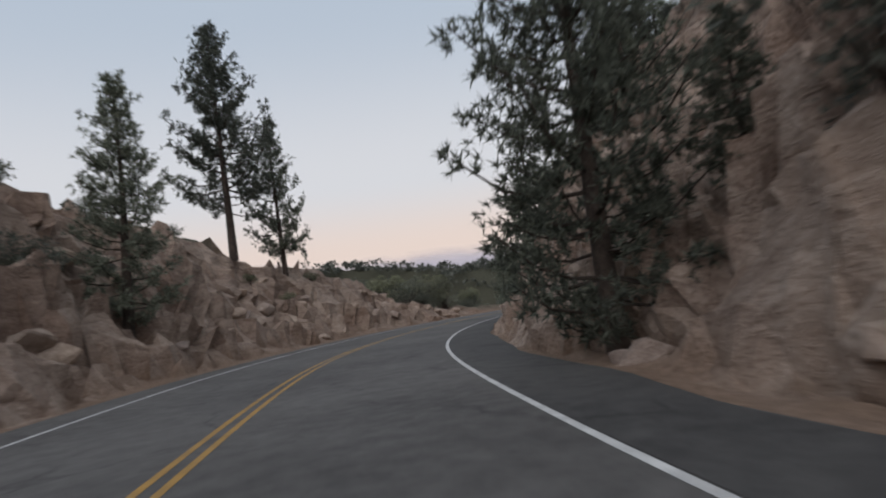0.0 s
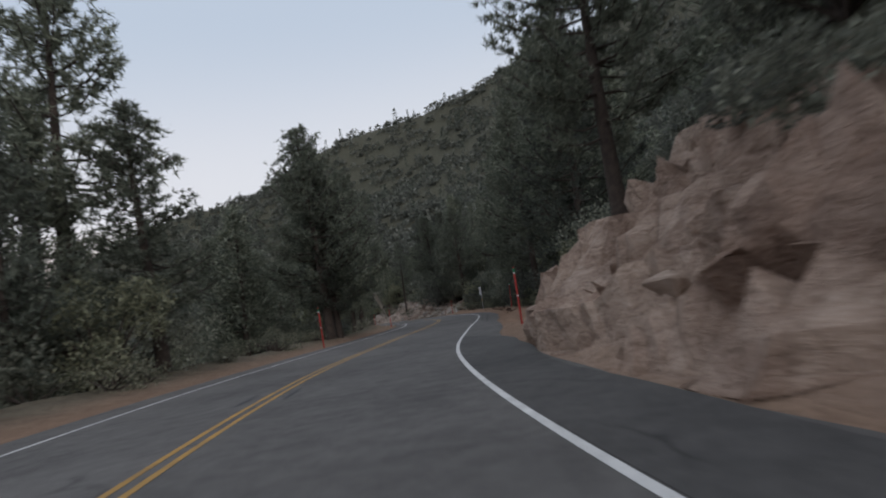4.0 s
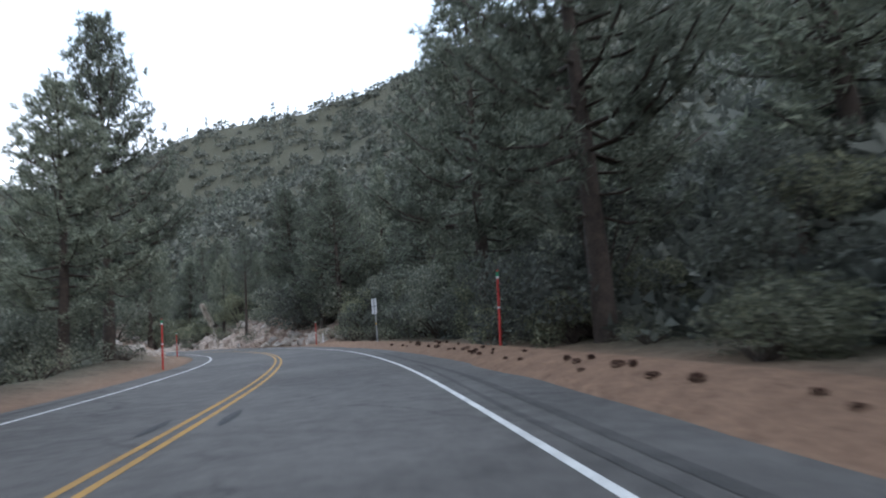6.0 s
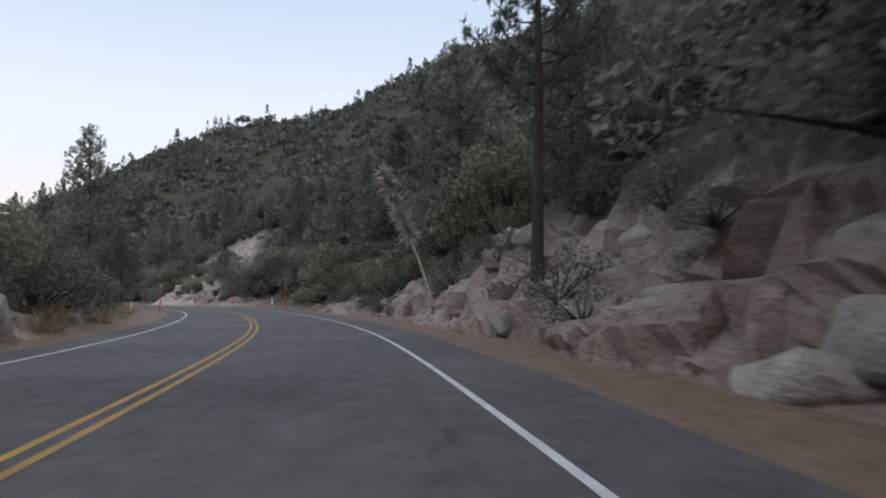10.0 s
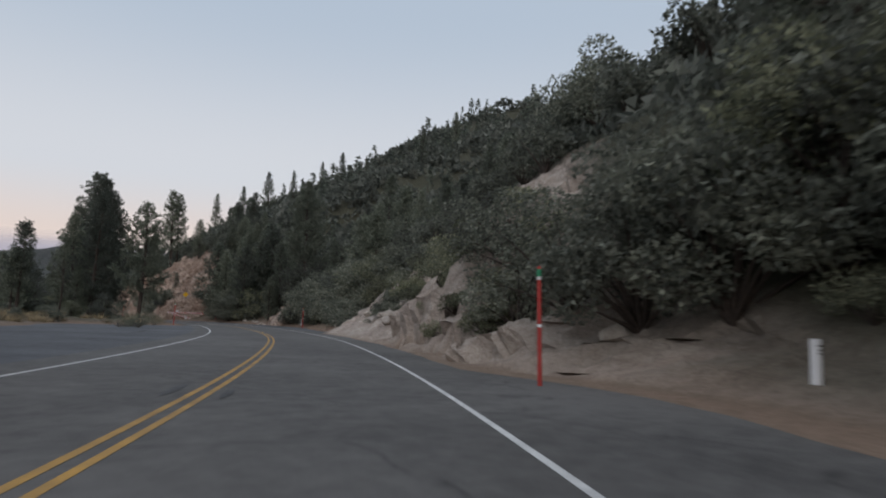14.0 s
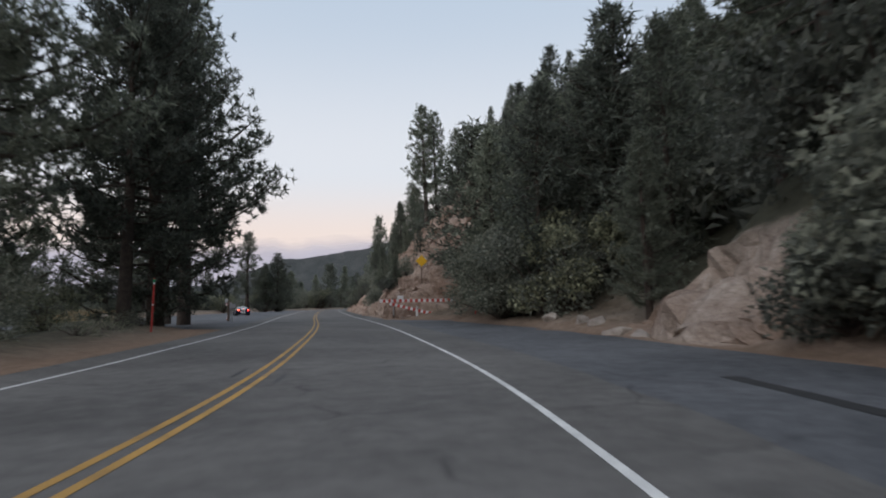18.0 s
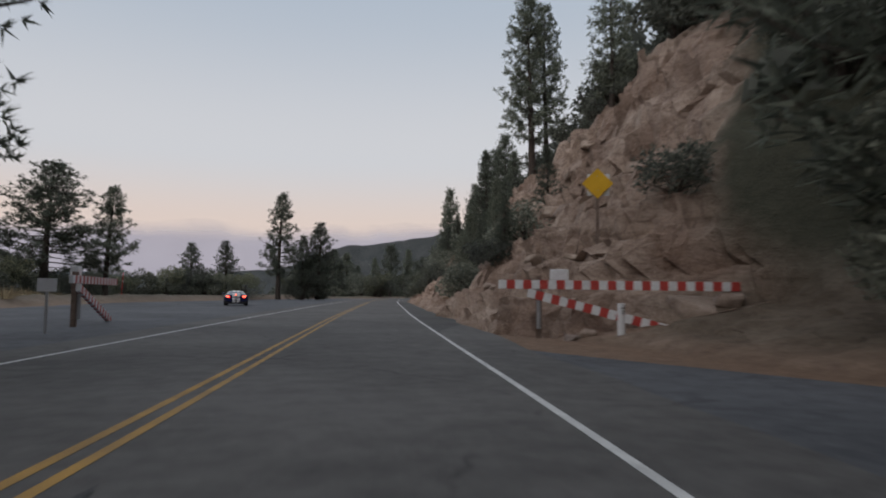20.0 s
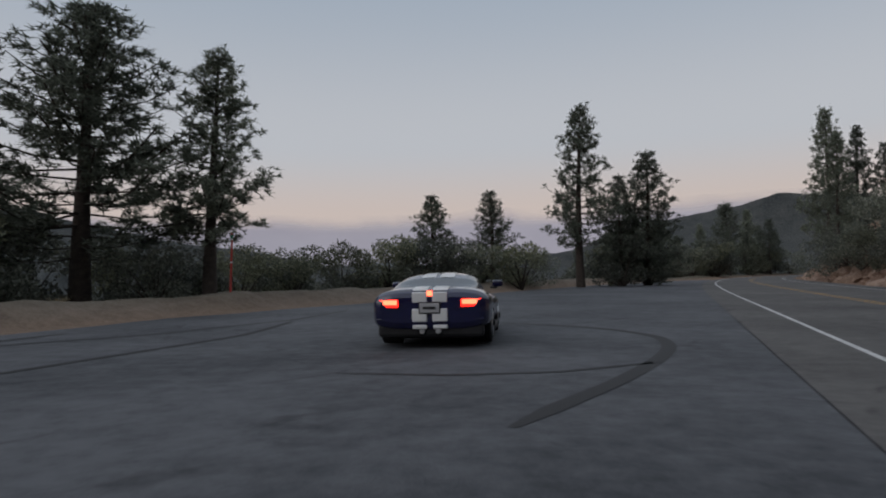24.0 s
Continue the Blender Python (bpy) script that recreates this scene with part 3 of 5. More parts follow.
def far_ground():
    gx, gy = np.arange(-420, 900, 9.0), np.arange(-420, 1000, 9.0)
    X, Y = np.meshgrid(gx, gy, indexing="ij")
    s, d = nearest(X, Y)
    z, rock, dirt, pale = land(np.clip(s, 0, LENGTH - 1), d, rough=False)
    z = z - 5 * (1 - smooth(45, 62, np.abs(d))) - 0.3
    edge = np.maximum(np.maximum(-X - 250, X - 730), np.maximum(-Y - 250, Y - 830))
    z = np.where(edge > 0, z - np.clip(edge, 0, 160) * 0.25, z)
    me = mesh_of("far_hillside", np.stack([X, Y, z], -1), sheet(len(gx), len(gy)), EARTH, {"rock": rock * 0, "dirt": dirt * 0, "pale": pale}, smooth_faces=True)
    tagged(new("far_hillside", me), "brush covered mountain slopes above and below the road", "hillside", kind="structure")


def strip(name, s0, s1, d0, d1, z, mat, label, category, kind="structure", step=1.0, wobble=0.0, taper=0.0, cols=2):
    """A flat band along the road from d0 to d1; its outer edge may wander, and run in and out over a taper."""
    s = np.arange(s0, s1 + step / 2, step)
    w = wobble * fbm(s / 4, 0.3, d0, 3)
    wide = smooth(0, 1, (s - s0) / taper) * smooth(0, 1, (s1 - s) / taper) if taper else 1 + 0 * s
    inner, outer = (d0, d1) if abs(d1) >= abs(d0) else (d1, d0)
    D = inner + ((outer + w - inner) * (0.02 + 0.98 * wide))[:, None] * np.linspace(0, 1, cols)[None]
    x, y = spot(np.repeat(s[:, None], cols, 1), D)
    f = sheet(len(s), cols)
    me = mesh_of(name, np.stack([x, y, np.full(x.shape, z)], -1), f if outer < inner else f[:, ::-1], mat)
    return tagged(new(name, me), label, category, kind=kind)


near_ground()
far_ground()
strip("road", 0, LENGTH - 2, -4.7, 5.2, 0.0, ASPHALT, "worn grey asphalt two-lane mountain road", "road", wobble=0.35, cols=6)
END = LENGTH - 3
strip("road_line_white", 0, END, 3.685, 3.779, 0.004, WHITE_PAINT, "solid white edge line painted along the road", "road line", cols=2)
strip("road_line_white", 0, END, -3.607, -3.513, 0.004, WHITE_PAINT, "solid white edge line painted along the road", "road line", cols=2)
strip("road_line_yellow", 0, END, 0.07, 0.165, 0.004, YELLOW_PAINT, "worn double yellow centre line, one stripe", "road line", cols=2)
strip("road_line_yellow", 0, END, -0.165, -0.07, 0.004, YELLOW_PAINT, "worn double yellow centre line, one stripe", "road line", cols=2)
strip("pavement", sa(13.9), sa(17.75), -16.0, -4.3, -0.018, ASPHALT_OLD, "wide old asphalt pull-out beside the road", "pavement", wobble=0.8, taper=14, cols=8)
strip("pavement", sa(19.9), sa(34.5), -22.5, -4.3, -0.018, ASPHALT_OLD, "wide old asphalt overlook pull-out with tyre marks", "pavement", wobble=1.0, taper=14, cols=8)
strip("pavement", sa(16.55), sa(21.0), 4.3, 9.9, -0.018, ASPHALT_OLD, "bluish old asphalt turnout beside the lane", "pavement", wobble=0.6, taper=12, cols=6)
strip("pavement", sa(13.1), sa(14.9), 5.0, 7.4, -0.016, ASPHALT, "dark asphalt shoulder beside the lane", "pavement", wobble=0.5, taper=8, cols=4)
# two dark strips paint the shade of cliff and bank onto the shoulder
strip("pavement", 5, sa(5.2), 3.80, 5.25, 0.005, ASPHALT_SHADE_MARK, "asphalt shoulder with the rock face's shade painted as a dark strip", "pavement", wobble=0.5, taper=6, cols=4)
strip("pavement", sa(21.2), sa(29), 3.80, 5.2, 0.005, ASPHALT_SHADE_MARK, "asphalt shoulder with the cut bank's shade painted as a dark strip", "pavement", wobble=0.5, taper=6, cols=4)

# ---- plants: each kind is built a few times and then copied ----
def blades(cent, direc, length, width, rng, n):
    """Thin leaf or needle triangles: n from each centre, leaning along direc."""
    c = np.repeat(cent, n, 0)
    v = rng.normal(size=(len(c), 3)) + np.repeat(direc, n, 0) * 1.1
    v /= np.linalg.norm(v, axis=1)[:, None] + 1e-9
    ln = length * rng.uniform(0.6, 1.15, (len(c), 1))
    side = np.cross(v, rng.normal(size=(len(c), 3)))
    side /= np.linalg.norm(side, axis=1)[:, None] + 1e-9
    a, b = c + v * ln * 0.08 + side * width, c + v * ln * 0.08 - side * width
    return np.stack([a, b, c + v * ln], 1).reshape(-1, 3)


def limbs(paths, seg=4):
    """Tapered limbs: a list of (points k x 3, radii k)."""
    V, F, o = [], [], 0
    for pts, rad in paths:
        pts = np.asarray(pts, float)
        t = np.gradient(pts, axis=0)
        t /= np.linalg.norm(t, axis=1)[:, None] + 1e-9
        up = np.where(np.abs(t[:, 2:3]) > 0.9, np.array([[1.0, 0, 0]]), np.array([[0, 0, 1.0]]))
        u = np.cross(t, up)
        u /= np.linalg.norm(u, axis=1)[:, None] + 1e-9
        w = np.cross(t, u)
        an = np.arange(seg) * 2 * math.pi / seg
        ring = pts[:, None] + np.asarray(rad)[:, None, None] * (np.cos(an)[None, :, None] * u[:, None] + np.sin(an)[None, :, None] * w[:, None])
        V.append(ring.reshape(-1, 3))
        k = len(pts)
        for i in range(k - 1):
            for j in range(seg):
                j2 = (j + 1) % seg
                F.append((o + i * seg + j, o + i * seg + j2, o + (i + 1) * seg + j2, o + (i + 1) * seg + j))
        o += k * seg
    return np.concatenate(V), np.array(F)


def tris(points):
    return np.arange(len(points)).reshape(-1, 3)


def pine_meshes(h, spread, start, seed, gaps=0.2, needles=27, long=0.25, thin=0.024, tufts=7.4):
    """Trunk and crown of a pine h metres high whose lowest limbs begin at the share start of its height."""
    rng = np.random.default_rng(seed)
    zt = np.linspace(0, 1, 9)
    bend = np.stack([0.15 * np.sin(zt * 3 + seed), 0.15 * np.cos(zt * 2.3 + seed), zt * h], 1)
    bend[:, :2] -= bend[0, :2]
    r0 = 0.016 * h + 0.05
    paths = [(bend, r0 * (1 - 0.93 * zt ** 0.9))]
    tv, tf = limbs(paths, 8)
    bp, cents, dirs = [], [], []
    z = start * h
    az = rng.uniform(0, 6.28)
    while z < h * 0.985:
        u = (z - start * h) / (h - start * h)
        full = spread * (1 - u) ** 0.75 * (0.55 + 0.45 * min(1, u * 5 + 0.25))
        for k in range(rng.integers(3, 6)):
            if rng.random() < gaps * (1.4 - u):
                continue
            az += 2.4 + rng.normal() * 0.4
            ln = max(0.3, full * rng.uniform(0.55, 1.15))
            lift = rng.uniform(-0.15, 0.25) + 0.5 * u
            t = np.linspace(0, 1, 4)
            base = np.array([np.interp(z / h, zt, bend[:, 0]), np.interp(z / h, zt, bend[:, 1]), z])
            p = base + np.stack([np.cos(az) * ln * t, np.sin(az) * ln * t, ln * (lift * t - 0.25 * t * (1 - t) * 1.5 + 0.18 * t ** 3)], 1)
            bp.append((p, 0.012 * ln * (1.25 - t) + 0.012))
            n = max(3, int(ln * tufts))
            tt = rng.uniform(0.32, 1.0, n)
            tt[0] = 1.0
            q = np.stack([np.interp(tt, t, p[:, i]) for i in range(3)], 1)
            q += rng.normal(size=q.shape) * np.array([0.15, 0.15, 0.12]) * (0.5 + ln * 0.28)
            cents.append(q)
            out = np.array([np.cos(az), np.sin(az), 0.7])
            dirs.append(np.repeat(out[None], n, 0))
        z += h * rng.uniform(0.022, 0.04) * (1.15 - 0.5 * u)
    top = bend[-1] + np.array([[0, 0, -0.1], [0, 0, -0.45], [0.1, 0, -0.8]])
    cents.append(top)
    dirs.append(np.repeat(np.array([[0, 0, 1.2]]), 3, 0))
    cents, dirs = np.concatenate(cents), np.concatenate(dirs)
    cents, dirs = np.repeat(cents, 3, 0), np.repeat(dirs, 3, 0)
    cents = cents + rng.normal(size=cents.shape) * 0.4 * long
    nv = blades(cents, dirs * 0.6, long, thin, rng, needles // 3)
    bv, bf = limbs(bp, 3)
    trunk = mesh_of("trunk", np.concatenate([tv, bv]), np.concatenate([tf, bf + len(tv)]), BARK)
    crown = mesh_of("crown", nv, tris(nv), NEEDLES)
    return trunk, crown


def broad_meshes(h, spread, seed, leaf_mat, n_leaf=3700, leaf=0.145, low=0.02):
    """An oak-like tree or tall brush: forked stems and a lumpy crown of leaves with gaps."""
    rng = np.random.default_rng(seed)
    lobes, paths = [], []
    for k in range(14):
        az, rr = rng.uniform(0, 6.28), spread * math.sqrt(rng.uniform(0.02, 1))
        zz = h * rng.uniform(low + 0.12, 0.86) * (1 - 0.28 * (rr / spread) ** 2)
        c = np.array([math.cos(az) * rr, math.sin(az) * rr, zz])
        lobes.append((c, rng.uniform(0.26, 0.46) * spread))
        t = np.linspace(0, 1, 4)[:, None]
        mid = np.array([c[0] * 0.35, c[1] * 0.35, zz * 0.55])
        p = (1 - t) ** 2 * np.zeros(3) + 2 * t * (1 - t) * mid + t ** 2 * c
        paths.append((p, (0.012 * h + 0.02) * (1.1 - t[:, 0])))
    V = []
    tot = sum(r * r for _, r in lobes)
    for c, r in lobes:
        m = int(n_leaf * r * r / tot)
        v = rng.normal(size=(m, 3))
        v /= np.linalg.norm(v, axis=1)[:, None]
        shell = r * rng.uniform(0.62, 1.1, (m, 1)) * (1 + 0.22 * fbm(v[:, 0] * 2 + c[0], v[:, 1] * 2, v[:, 2] * 2 + c[2], 2))[:, None]
        q = c + v * shell * np.array([1, 1, 0.8])
        q[:, 2] = np.maximum(q[:, 2], 0.05)
        V.append(blades(q, v * 0.6, leaf * 1.7, leaf * 0.5, rng, 1))
    V = np.concatenate(V)
    sv, sf = limbs(paths, 4)
    return mesh_of("stem", sv, sf, BARK), mesh_of("foliage", V, tris(V), leaf_mat)


def grass_mesh(seed, r=0.6, h=0.5, n=130):
    rng = np.random.default_rng(seed)
    a, q = rng.uniform(0, 6.28, n), r * np.sqrt(rng.random(n))
    c = np.stack([np.cos(a) * q * 0.6, np.sin(a) * q * 0.6, 0 * a], 1)
    tip = c + np.stack([np.cos(a) * q * 0.7 + rng.normal(size=n) * 0.1, np.sin(a) * q * 0.7 + rng.normal(size=n) * 0.1, h * rng.uniform(0.5, 1.1, n)], 1)
    side = np.stack([-np.sin(a), np.cos(a), 0 * a], 1) * 0.012
    V = np.stack([c + side, c - side, tip], 1).reshape(-1, 3)
    return mesh_of("dry_grass_tuft", V, tris(V), DRY_GRASS)


def boulder_mesh(seed, mat):
    """An angular weathered block: the hull of a few scattered corners, edges worn, faces slightly uneven."""
    rng = np.random.default_rng(seed)
    bm = bmesh.new()
    for c in rng.normal(size=(15, 3)):
        c = c / np.linalg.norm(c) * rng.uniform(0.75, 1.05)
        bm.verts.new((c[0] * 1.35, c[1] * 1.0, c[2] * 0.8))
    hull = bmesh.ops.convex_hull(bm, input=bm.verts[:])
    bmesh.ops.delete(bm, geom=[g for g in hull["geom_interior"] if isinstance(g, bmesh.types.BMVert)], context="VERTS")
    bmesh.ops.bevel(bm, geom=bm.edges[:], offset=0.07, segments=1, affect="EDGES", profile=0.5)
    bmesh.ops.triangulate(bm, faces=bm.faces[:])
    bmesh.ops.subdivide_edges(bm, edges=[e for e in bm.edges if e.calc_length() > 0.35], cuts=1)
    bmesh.ops.triangulate(bm, faces=bm.faces[:])
    co = np.array([v.co for v in bm.verts])
    push = 1 + 0.07 * fbm(co[:, 0] * 2.2 + seed, co[:, 1] * 2.2, co[:, 2] * 2.2, 3)
    for v, k in zip(bm.verts, push):
        v.co *= float(k)
    me = bpy.data.meshes.new("boulder")
    bm.to_mesh(me)
    bm.free()
    me.materials.append(mat)
    return me


SHAPES = ((2.9, 0.16, 1, 0.2), (2.5, 0.10, 2, 0.2), (3.4, 0.20, 3, 0.12), (2.2, 0.24, 4, 0.25), (3.0, 0.05, 5, 0.05), (2.6, 0.34, 6, 0.35))
PINES = [pine_meshes(12, a, b, k, g) for a, b, k, g in SHAPES]
FOREST_PINES = [pine_meshes(12, a, b, k + 60, g, 9, 0.46, 0.055, 4.6) for a, b, k, g in SHAPES]
OAKS = [broad_meshes(6, 2.6, 11, LEAF_OAK), broad_meshes(6, 3.0, 12, LEAF_OAK), broad_meshes(6, 2.4, 13, LEAF_GREEN)]
BUSHES = {"green": [broad_meshes(1.6, 1.1, 21, LEAF_GREEN, 1900, 0.085, 0.0), broad_meshes(1.6, 1.3, 22, LEAF_GREEN, 1900, 0.085, 0.0)],
          "sage": [broad_meshes(1.2, 1.0, 23, LEAF_SAGE, 900, 0.055, 0.0), broad_meshes(1.2, 1.2, 24, LEAF_SAGE, 900, 0.055, 0.0)],
          "dark": [broad_meshes(1.8, 1.4, 25, LEAF_OAK, 1900, 0.095, 0.0), broad_meshes(1.8, 1.2, 26, LEAF_OAK, 1900, 0.095, 0.0)]}
GRASS = [grass_mesh(31), grass_mesh(32, 0.8, 0.6, 160)]
BOULDERS = {"tan": [boulder_mesh(k, ROCK_WARM) for k in (41, 42, 43, 44)], "pale": [boulder_mesh(k, ROCK_PALE) for k in (45, 46, 47, 48)]}
rnd = random.Random(7)


def stand(name, meshes, parts, s, d, size, label, category, group="", sink=0.1, z=None, turn=None, lean=0.0, wide=1.0):
    x, y = (float(v) for v in spot(s, d))
    root = new(name)
    root.empty_display_size = 0.3
    for me, pn in zip(meshes, parts):
        ob = new(pn, me)
        ob.parent = root
    zz = ground_z(s, d) - sink if z is None else z
    root.matrix_world = Matrix.Translation((x, y, zz)) @ Euler((lean, lean * 0.5, rnd.uniform(0, 6.28) if turn is None else turn)).to_matrix().to_4x4() @ Matrix.Diagonal((size * wide, size * wide, size, 1))
    return tagged(root, label, category, group)


def pine(s, d, h, kind=0, label="tall dark green pine with bare lower trunk", z=None, wide=1.0, group="roadside pines", forest=False):
    return stand("pine_tree", (FOREST_PINES if forest else PINES)[kind % 6], ("trunk", "crown"), s, d, h / 12, label, "tree", group, z=z, wide=wide)


def oak(s, d, h, kind=0, label="dense dark green live oak on the slope", z=None, wide=1.0):
    return stand("oak_tree", OAKS[kind % 3], ("trunk", "crown"), s, d, h / 6, label, "tree", "roadside oaks", z=z, wide=wide)


BUSH_LABEL = {"green": "dull green leafy shrub beside the road", "sage": "grey-green sage brush on dry ground", "dark": "dark green rounded shrub on the bank"}
BUSH_H = {"green": 1.6, "sage": 1.2, "dark": 1.8}


def bush(s, d, h, kind="green", wide=1.0, label=""):
    return stand("shrub", BUSHES[kind][rnd.randrange(2)], ("stem", "foliage"), s, d, h / BUSH_H[kind], label or BUSH_LABEL[kind], "shrub", "roadside shrubs", wide=wide)


def boulder(s, d, size, kind="tan", sink=0.48, label=""):
    x, y = (float(v) for v in spot(s, d))
    ob = new("boulder", BOULDERS[kind][rnd.randrange(4)])
    ob.matrix_world = Matrix.Translation((x, y, ground_z(s, d) + size * (0.5 - sink))) @ Euler((rnd.uniform(-.3, .3), rnd.uniform(-.3, .3), rnd.uniform(0, 6.28))).to_matrix().to_4x4() @ Matrix.Diagonal((size, size, size, 1))
    return tagged(ob, label or ("weathered tan granite boulder" if kind == "tan" else "pale weathered granite boulder"), "boulder", "roadside boulders")


# far woods and hillside brush, past counting
def scatter(n, s0, s1, d0, d1, seed, power=1.0):
    rng = np.random.default_rng(seed)
    s, d = rng.uniform(s0, s1, n), d0 + (d1 - d0) * rng.random(n) ** power
    x, y = spot(s, d)
    if abs(d0) + abs(d1) > 90:
        s, d2 = nearest(x, y)
        ok = np.abs(d2) > 16
        x, y, s, d = x[ok], y[ok], s[ok], d2[ok]
    z, rock = land(np.clip(s, 0, LENGTH - 1), d)[:2]
    ok = rock < 0.4
    return x[ok], y[ok], z[ok], rng


def brush_stuff(name, x, y, z, rng, size, leaves, mat, label, leaf=0.35, category="brush"):
    n = len(x)
    v = rng.normal(size=(n, leaves, 3))
    v /= np.linalg.norm(v, axis=2)[:, :, None]
    v[:, :, 2] = np.abs(v[:, :, 2])
    r = (size * rng.uniform(0.55, 1.4, n))[:, None, None]
    q = np.stack([x, y, z], 1)[:, None] + v * r * np.array([1, 1, 0.85]) * rng.uniform(0.7, 1.1, (n, leaves, 1))
    V = blades(q.reshape(-1, 3), v.reshape(-1, 3) * 0.4, leaf * 2.2 * size, leaf * 0.75 * size, rng, 1)
    tagged(new(name, mesh_of(name, V, tris(V), mat)), label, category, kind="stuff")


def wood_stuff(name, x, y, z, rng, h0, h1, tufts, label):
    n = len(x)
    h = rng.uniform(h0, h1, n)[:, None]
    u = rng.random((n, tufts)) ** 0.8
    u[:, 0] = 0.97
    a = rng.uniform(0, 6.28, (n, tufts))
    w = h * 0.17 * (1 - u) ** 0.8 * rng.uniform(0.5, 1.1, (n, tufts)) + 0.1
    q = np.stack([x[:, None] + np.cos(a) * w, y[:, None] + np.sin(a) * w, z[:, None] + h * (0.12 + 0.88 * u)], 2)
    direc = np.stack([np.cos(a), np.sin(a), 0.1 + 0 * a], 2).reshape(-1, 3)
    ln = np.repeat((h * 0.11), tufts, 1).reshape(-1, 1)
    c = q.reshape(-1, 3)
    v = direc + rng.normal(size=c.shape) * 0.5
    v /= np.linalg.norm(v, axis=1)[:, None]
    side = np.cross(v, rng.normal(size=c.shape))
    side /= np.linalg.norm(side, axis=1)[:, None]
    V = np.stack([c - v * ln * 0.3 + side * ln * 0.3, c - v * ln * 0.3 - side * ln * 0.3, c + v * ln], 1).reshape(-1, 3)
    t0 = np.stack([x, y, z - 0.3], 1)
    tw = 0.02 * h[:, 0]
    T = np.stack([t0 + np.stack([tw, 0 * tw, 0 * tw], 1), t0 - np.stack([tw, 0 * tw, 0 * tw], 1), t0 + np.stack([0 * tw, 0 * tw, h[:, 0] * 0.95], 1)], 1).reshape(-1, 3)
    V = np.concatenate([V, T])
    tagged(new(name, mesh_of(name, V, tris(V), WOODS)), label, "woods", kind="stuff")


def low_oak(seed):
    return broad_meshes(6, 2.6, seed, LEAF_OAK, 1000, 0.30)


THICKET = [low_oak(71), low_oak(72)]


def thicket(name, s, d, h, rng, label):
    """Many oaks past counting, joined: copies of two crowns and their stems."""
    V, F, M_, o = [], [], [], 0
    for a, b, k in zip(s, d, h):
        x, y = (float(v) for v in spot(a, b))
        z = ground_z(a, b) - 0.1
        turn = rng.uniform(0, 6.28)
        for mi, me in enumerate(THICKET[rng.integers(2)]):
            v = np.empty(len(me.vertices) * 3, np.float32)
            me.vertices.foreach_get("co", v)
            v = v.reshape(-1, 3) * (k / 6)
            f = np.empty(len(me.loops), np.int32)
            me.loops.foreach_get("vertex_index", f)
            f = f.reshape(len(me.polygons), -1)
            if f.shape[1] == 4:
                f = np.concatenate([f[:, :3], f[:, [0, 2, 3]]])
            c, n_ = math.cos(turn), math.sin(turn)
            V.append(np.stack([x + v[:, 0] * c - v[:, 1] * n_, y + v[:, 0] * n_ + v[:, 1] * c, z + v[:, 2]], 1))
            F.append(f + o)
            M_.append(np.full(len(f), mi))
            o += len(v)
    me = mesh_of(name, np.concatenate(V), np.concatenate(F), [BARK, LEAF_OAK], mat_index=np.concatenate(M_))
    tagged(new(name, me), label, "woods", kind="stuff")

# ---- slopes covered with brush and woods ----
brush_stuff("hillside_brush", *scatter(8200, 130, LENGTH - 5, 24, 300, 3, 1.2), 2.5, 30, BRUSH, "dense grey-green chaparral covering the mountain slope")
brush_stuff("hillside_brush", *scatter(2400, 130, LENGTH - 5, 15, 60, 13), 1.5, 34, BRUSH, "low grey-green brush above the road cut", leaf=0.3)
brush_stuff("hillside_brush", *scatter(1300, sa(5.3), sa(9.2), 10.5, 26, 14), 1.0, 44, BRUSH, "knee-high grey-green brush under the roadside trees", leaf=0.26)
brush_stuff("hillside_brush", *scatter(700, sa(17.0), sa(18.6), 12.4, 26, 16), 1.0, 44, BRUSH, "dense brush on the slope behind the turnout", leaf=0.26)
brush_stuff("hillside_brush", *scatter(1500, 0, 150, 18, 70, 4), 1.4, 26, BRUSH, "dense grey-green chaparral above the rock cut")
brush_stuff("valley_brush", *scatter(3400, 0, LENGTH - 5, -27, -140, 5), 1.5, 26, BRUSH, "low brush on the slope falling to the valley")
wood_stuff("far_woods", *scatter(1150, 150, LENGTH - 5, 35, 360, 6), 5, 10, 60, "dark conifers scattered over the mountain slope and along its ridge")
wood_stuff("far_woods", *scatter(260, 290, sa(19), -32, -160, 8), 6, 12, 60, "dark conifers on the slope below the road")

# ---- distance: hills and the cloud bank low over the valley ----
def far_ridge(name, radius, base, height, seed, color, a0, a1, label):
    n, k = 200, 14
    a = np.linspace(radians(a0), radians(a1), n)
    crest = height * (0.55 + 0.45 * fbm(a * 5 + seed, seed, 0.5, 4))
    crest = crest * smooth(0, 1, (a - a[0]) / 0.25) * smooth(0, 1, (a[-1] - a) / 0.25)
    A, U = np.meshgrid(a, np.linspace(0, 1, k), indexing="ij")
    R = radius + U * radius * 0.35 + 30 * fbm(A * 30, U * 4, seed, 3)
    Z = base + (crest[:, None] - base) * U ** 0.8 + 6 * fbm(A * 60, U * 9, seed, 3) * (U > 0.05)
    me = mesh_of(name, np.stack([300 - np.sin(A) * R, 200 + np.cos(A) * R, Z], -1), sheet(n, k), color, smooth_faces=True)
    tagged(new(name, me), label, "hills", kind="structure")


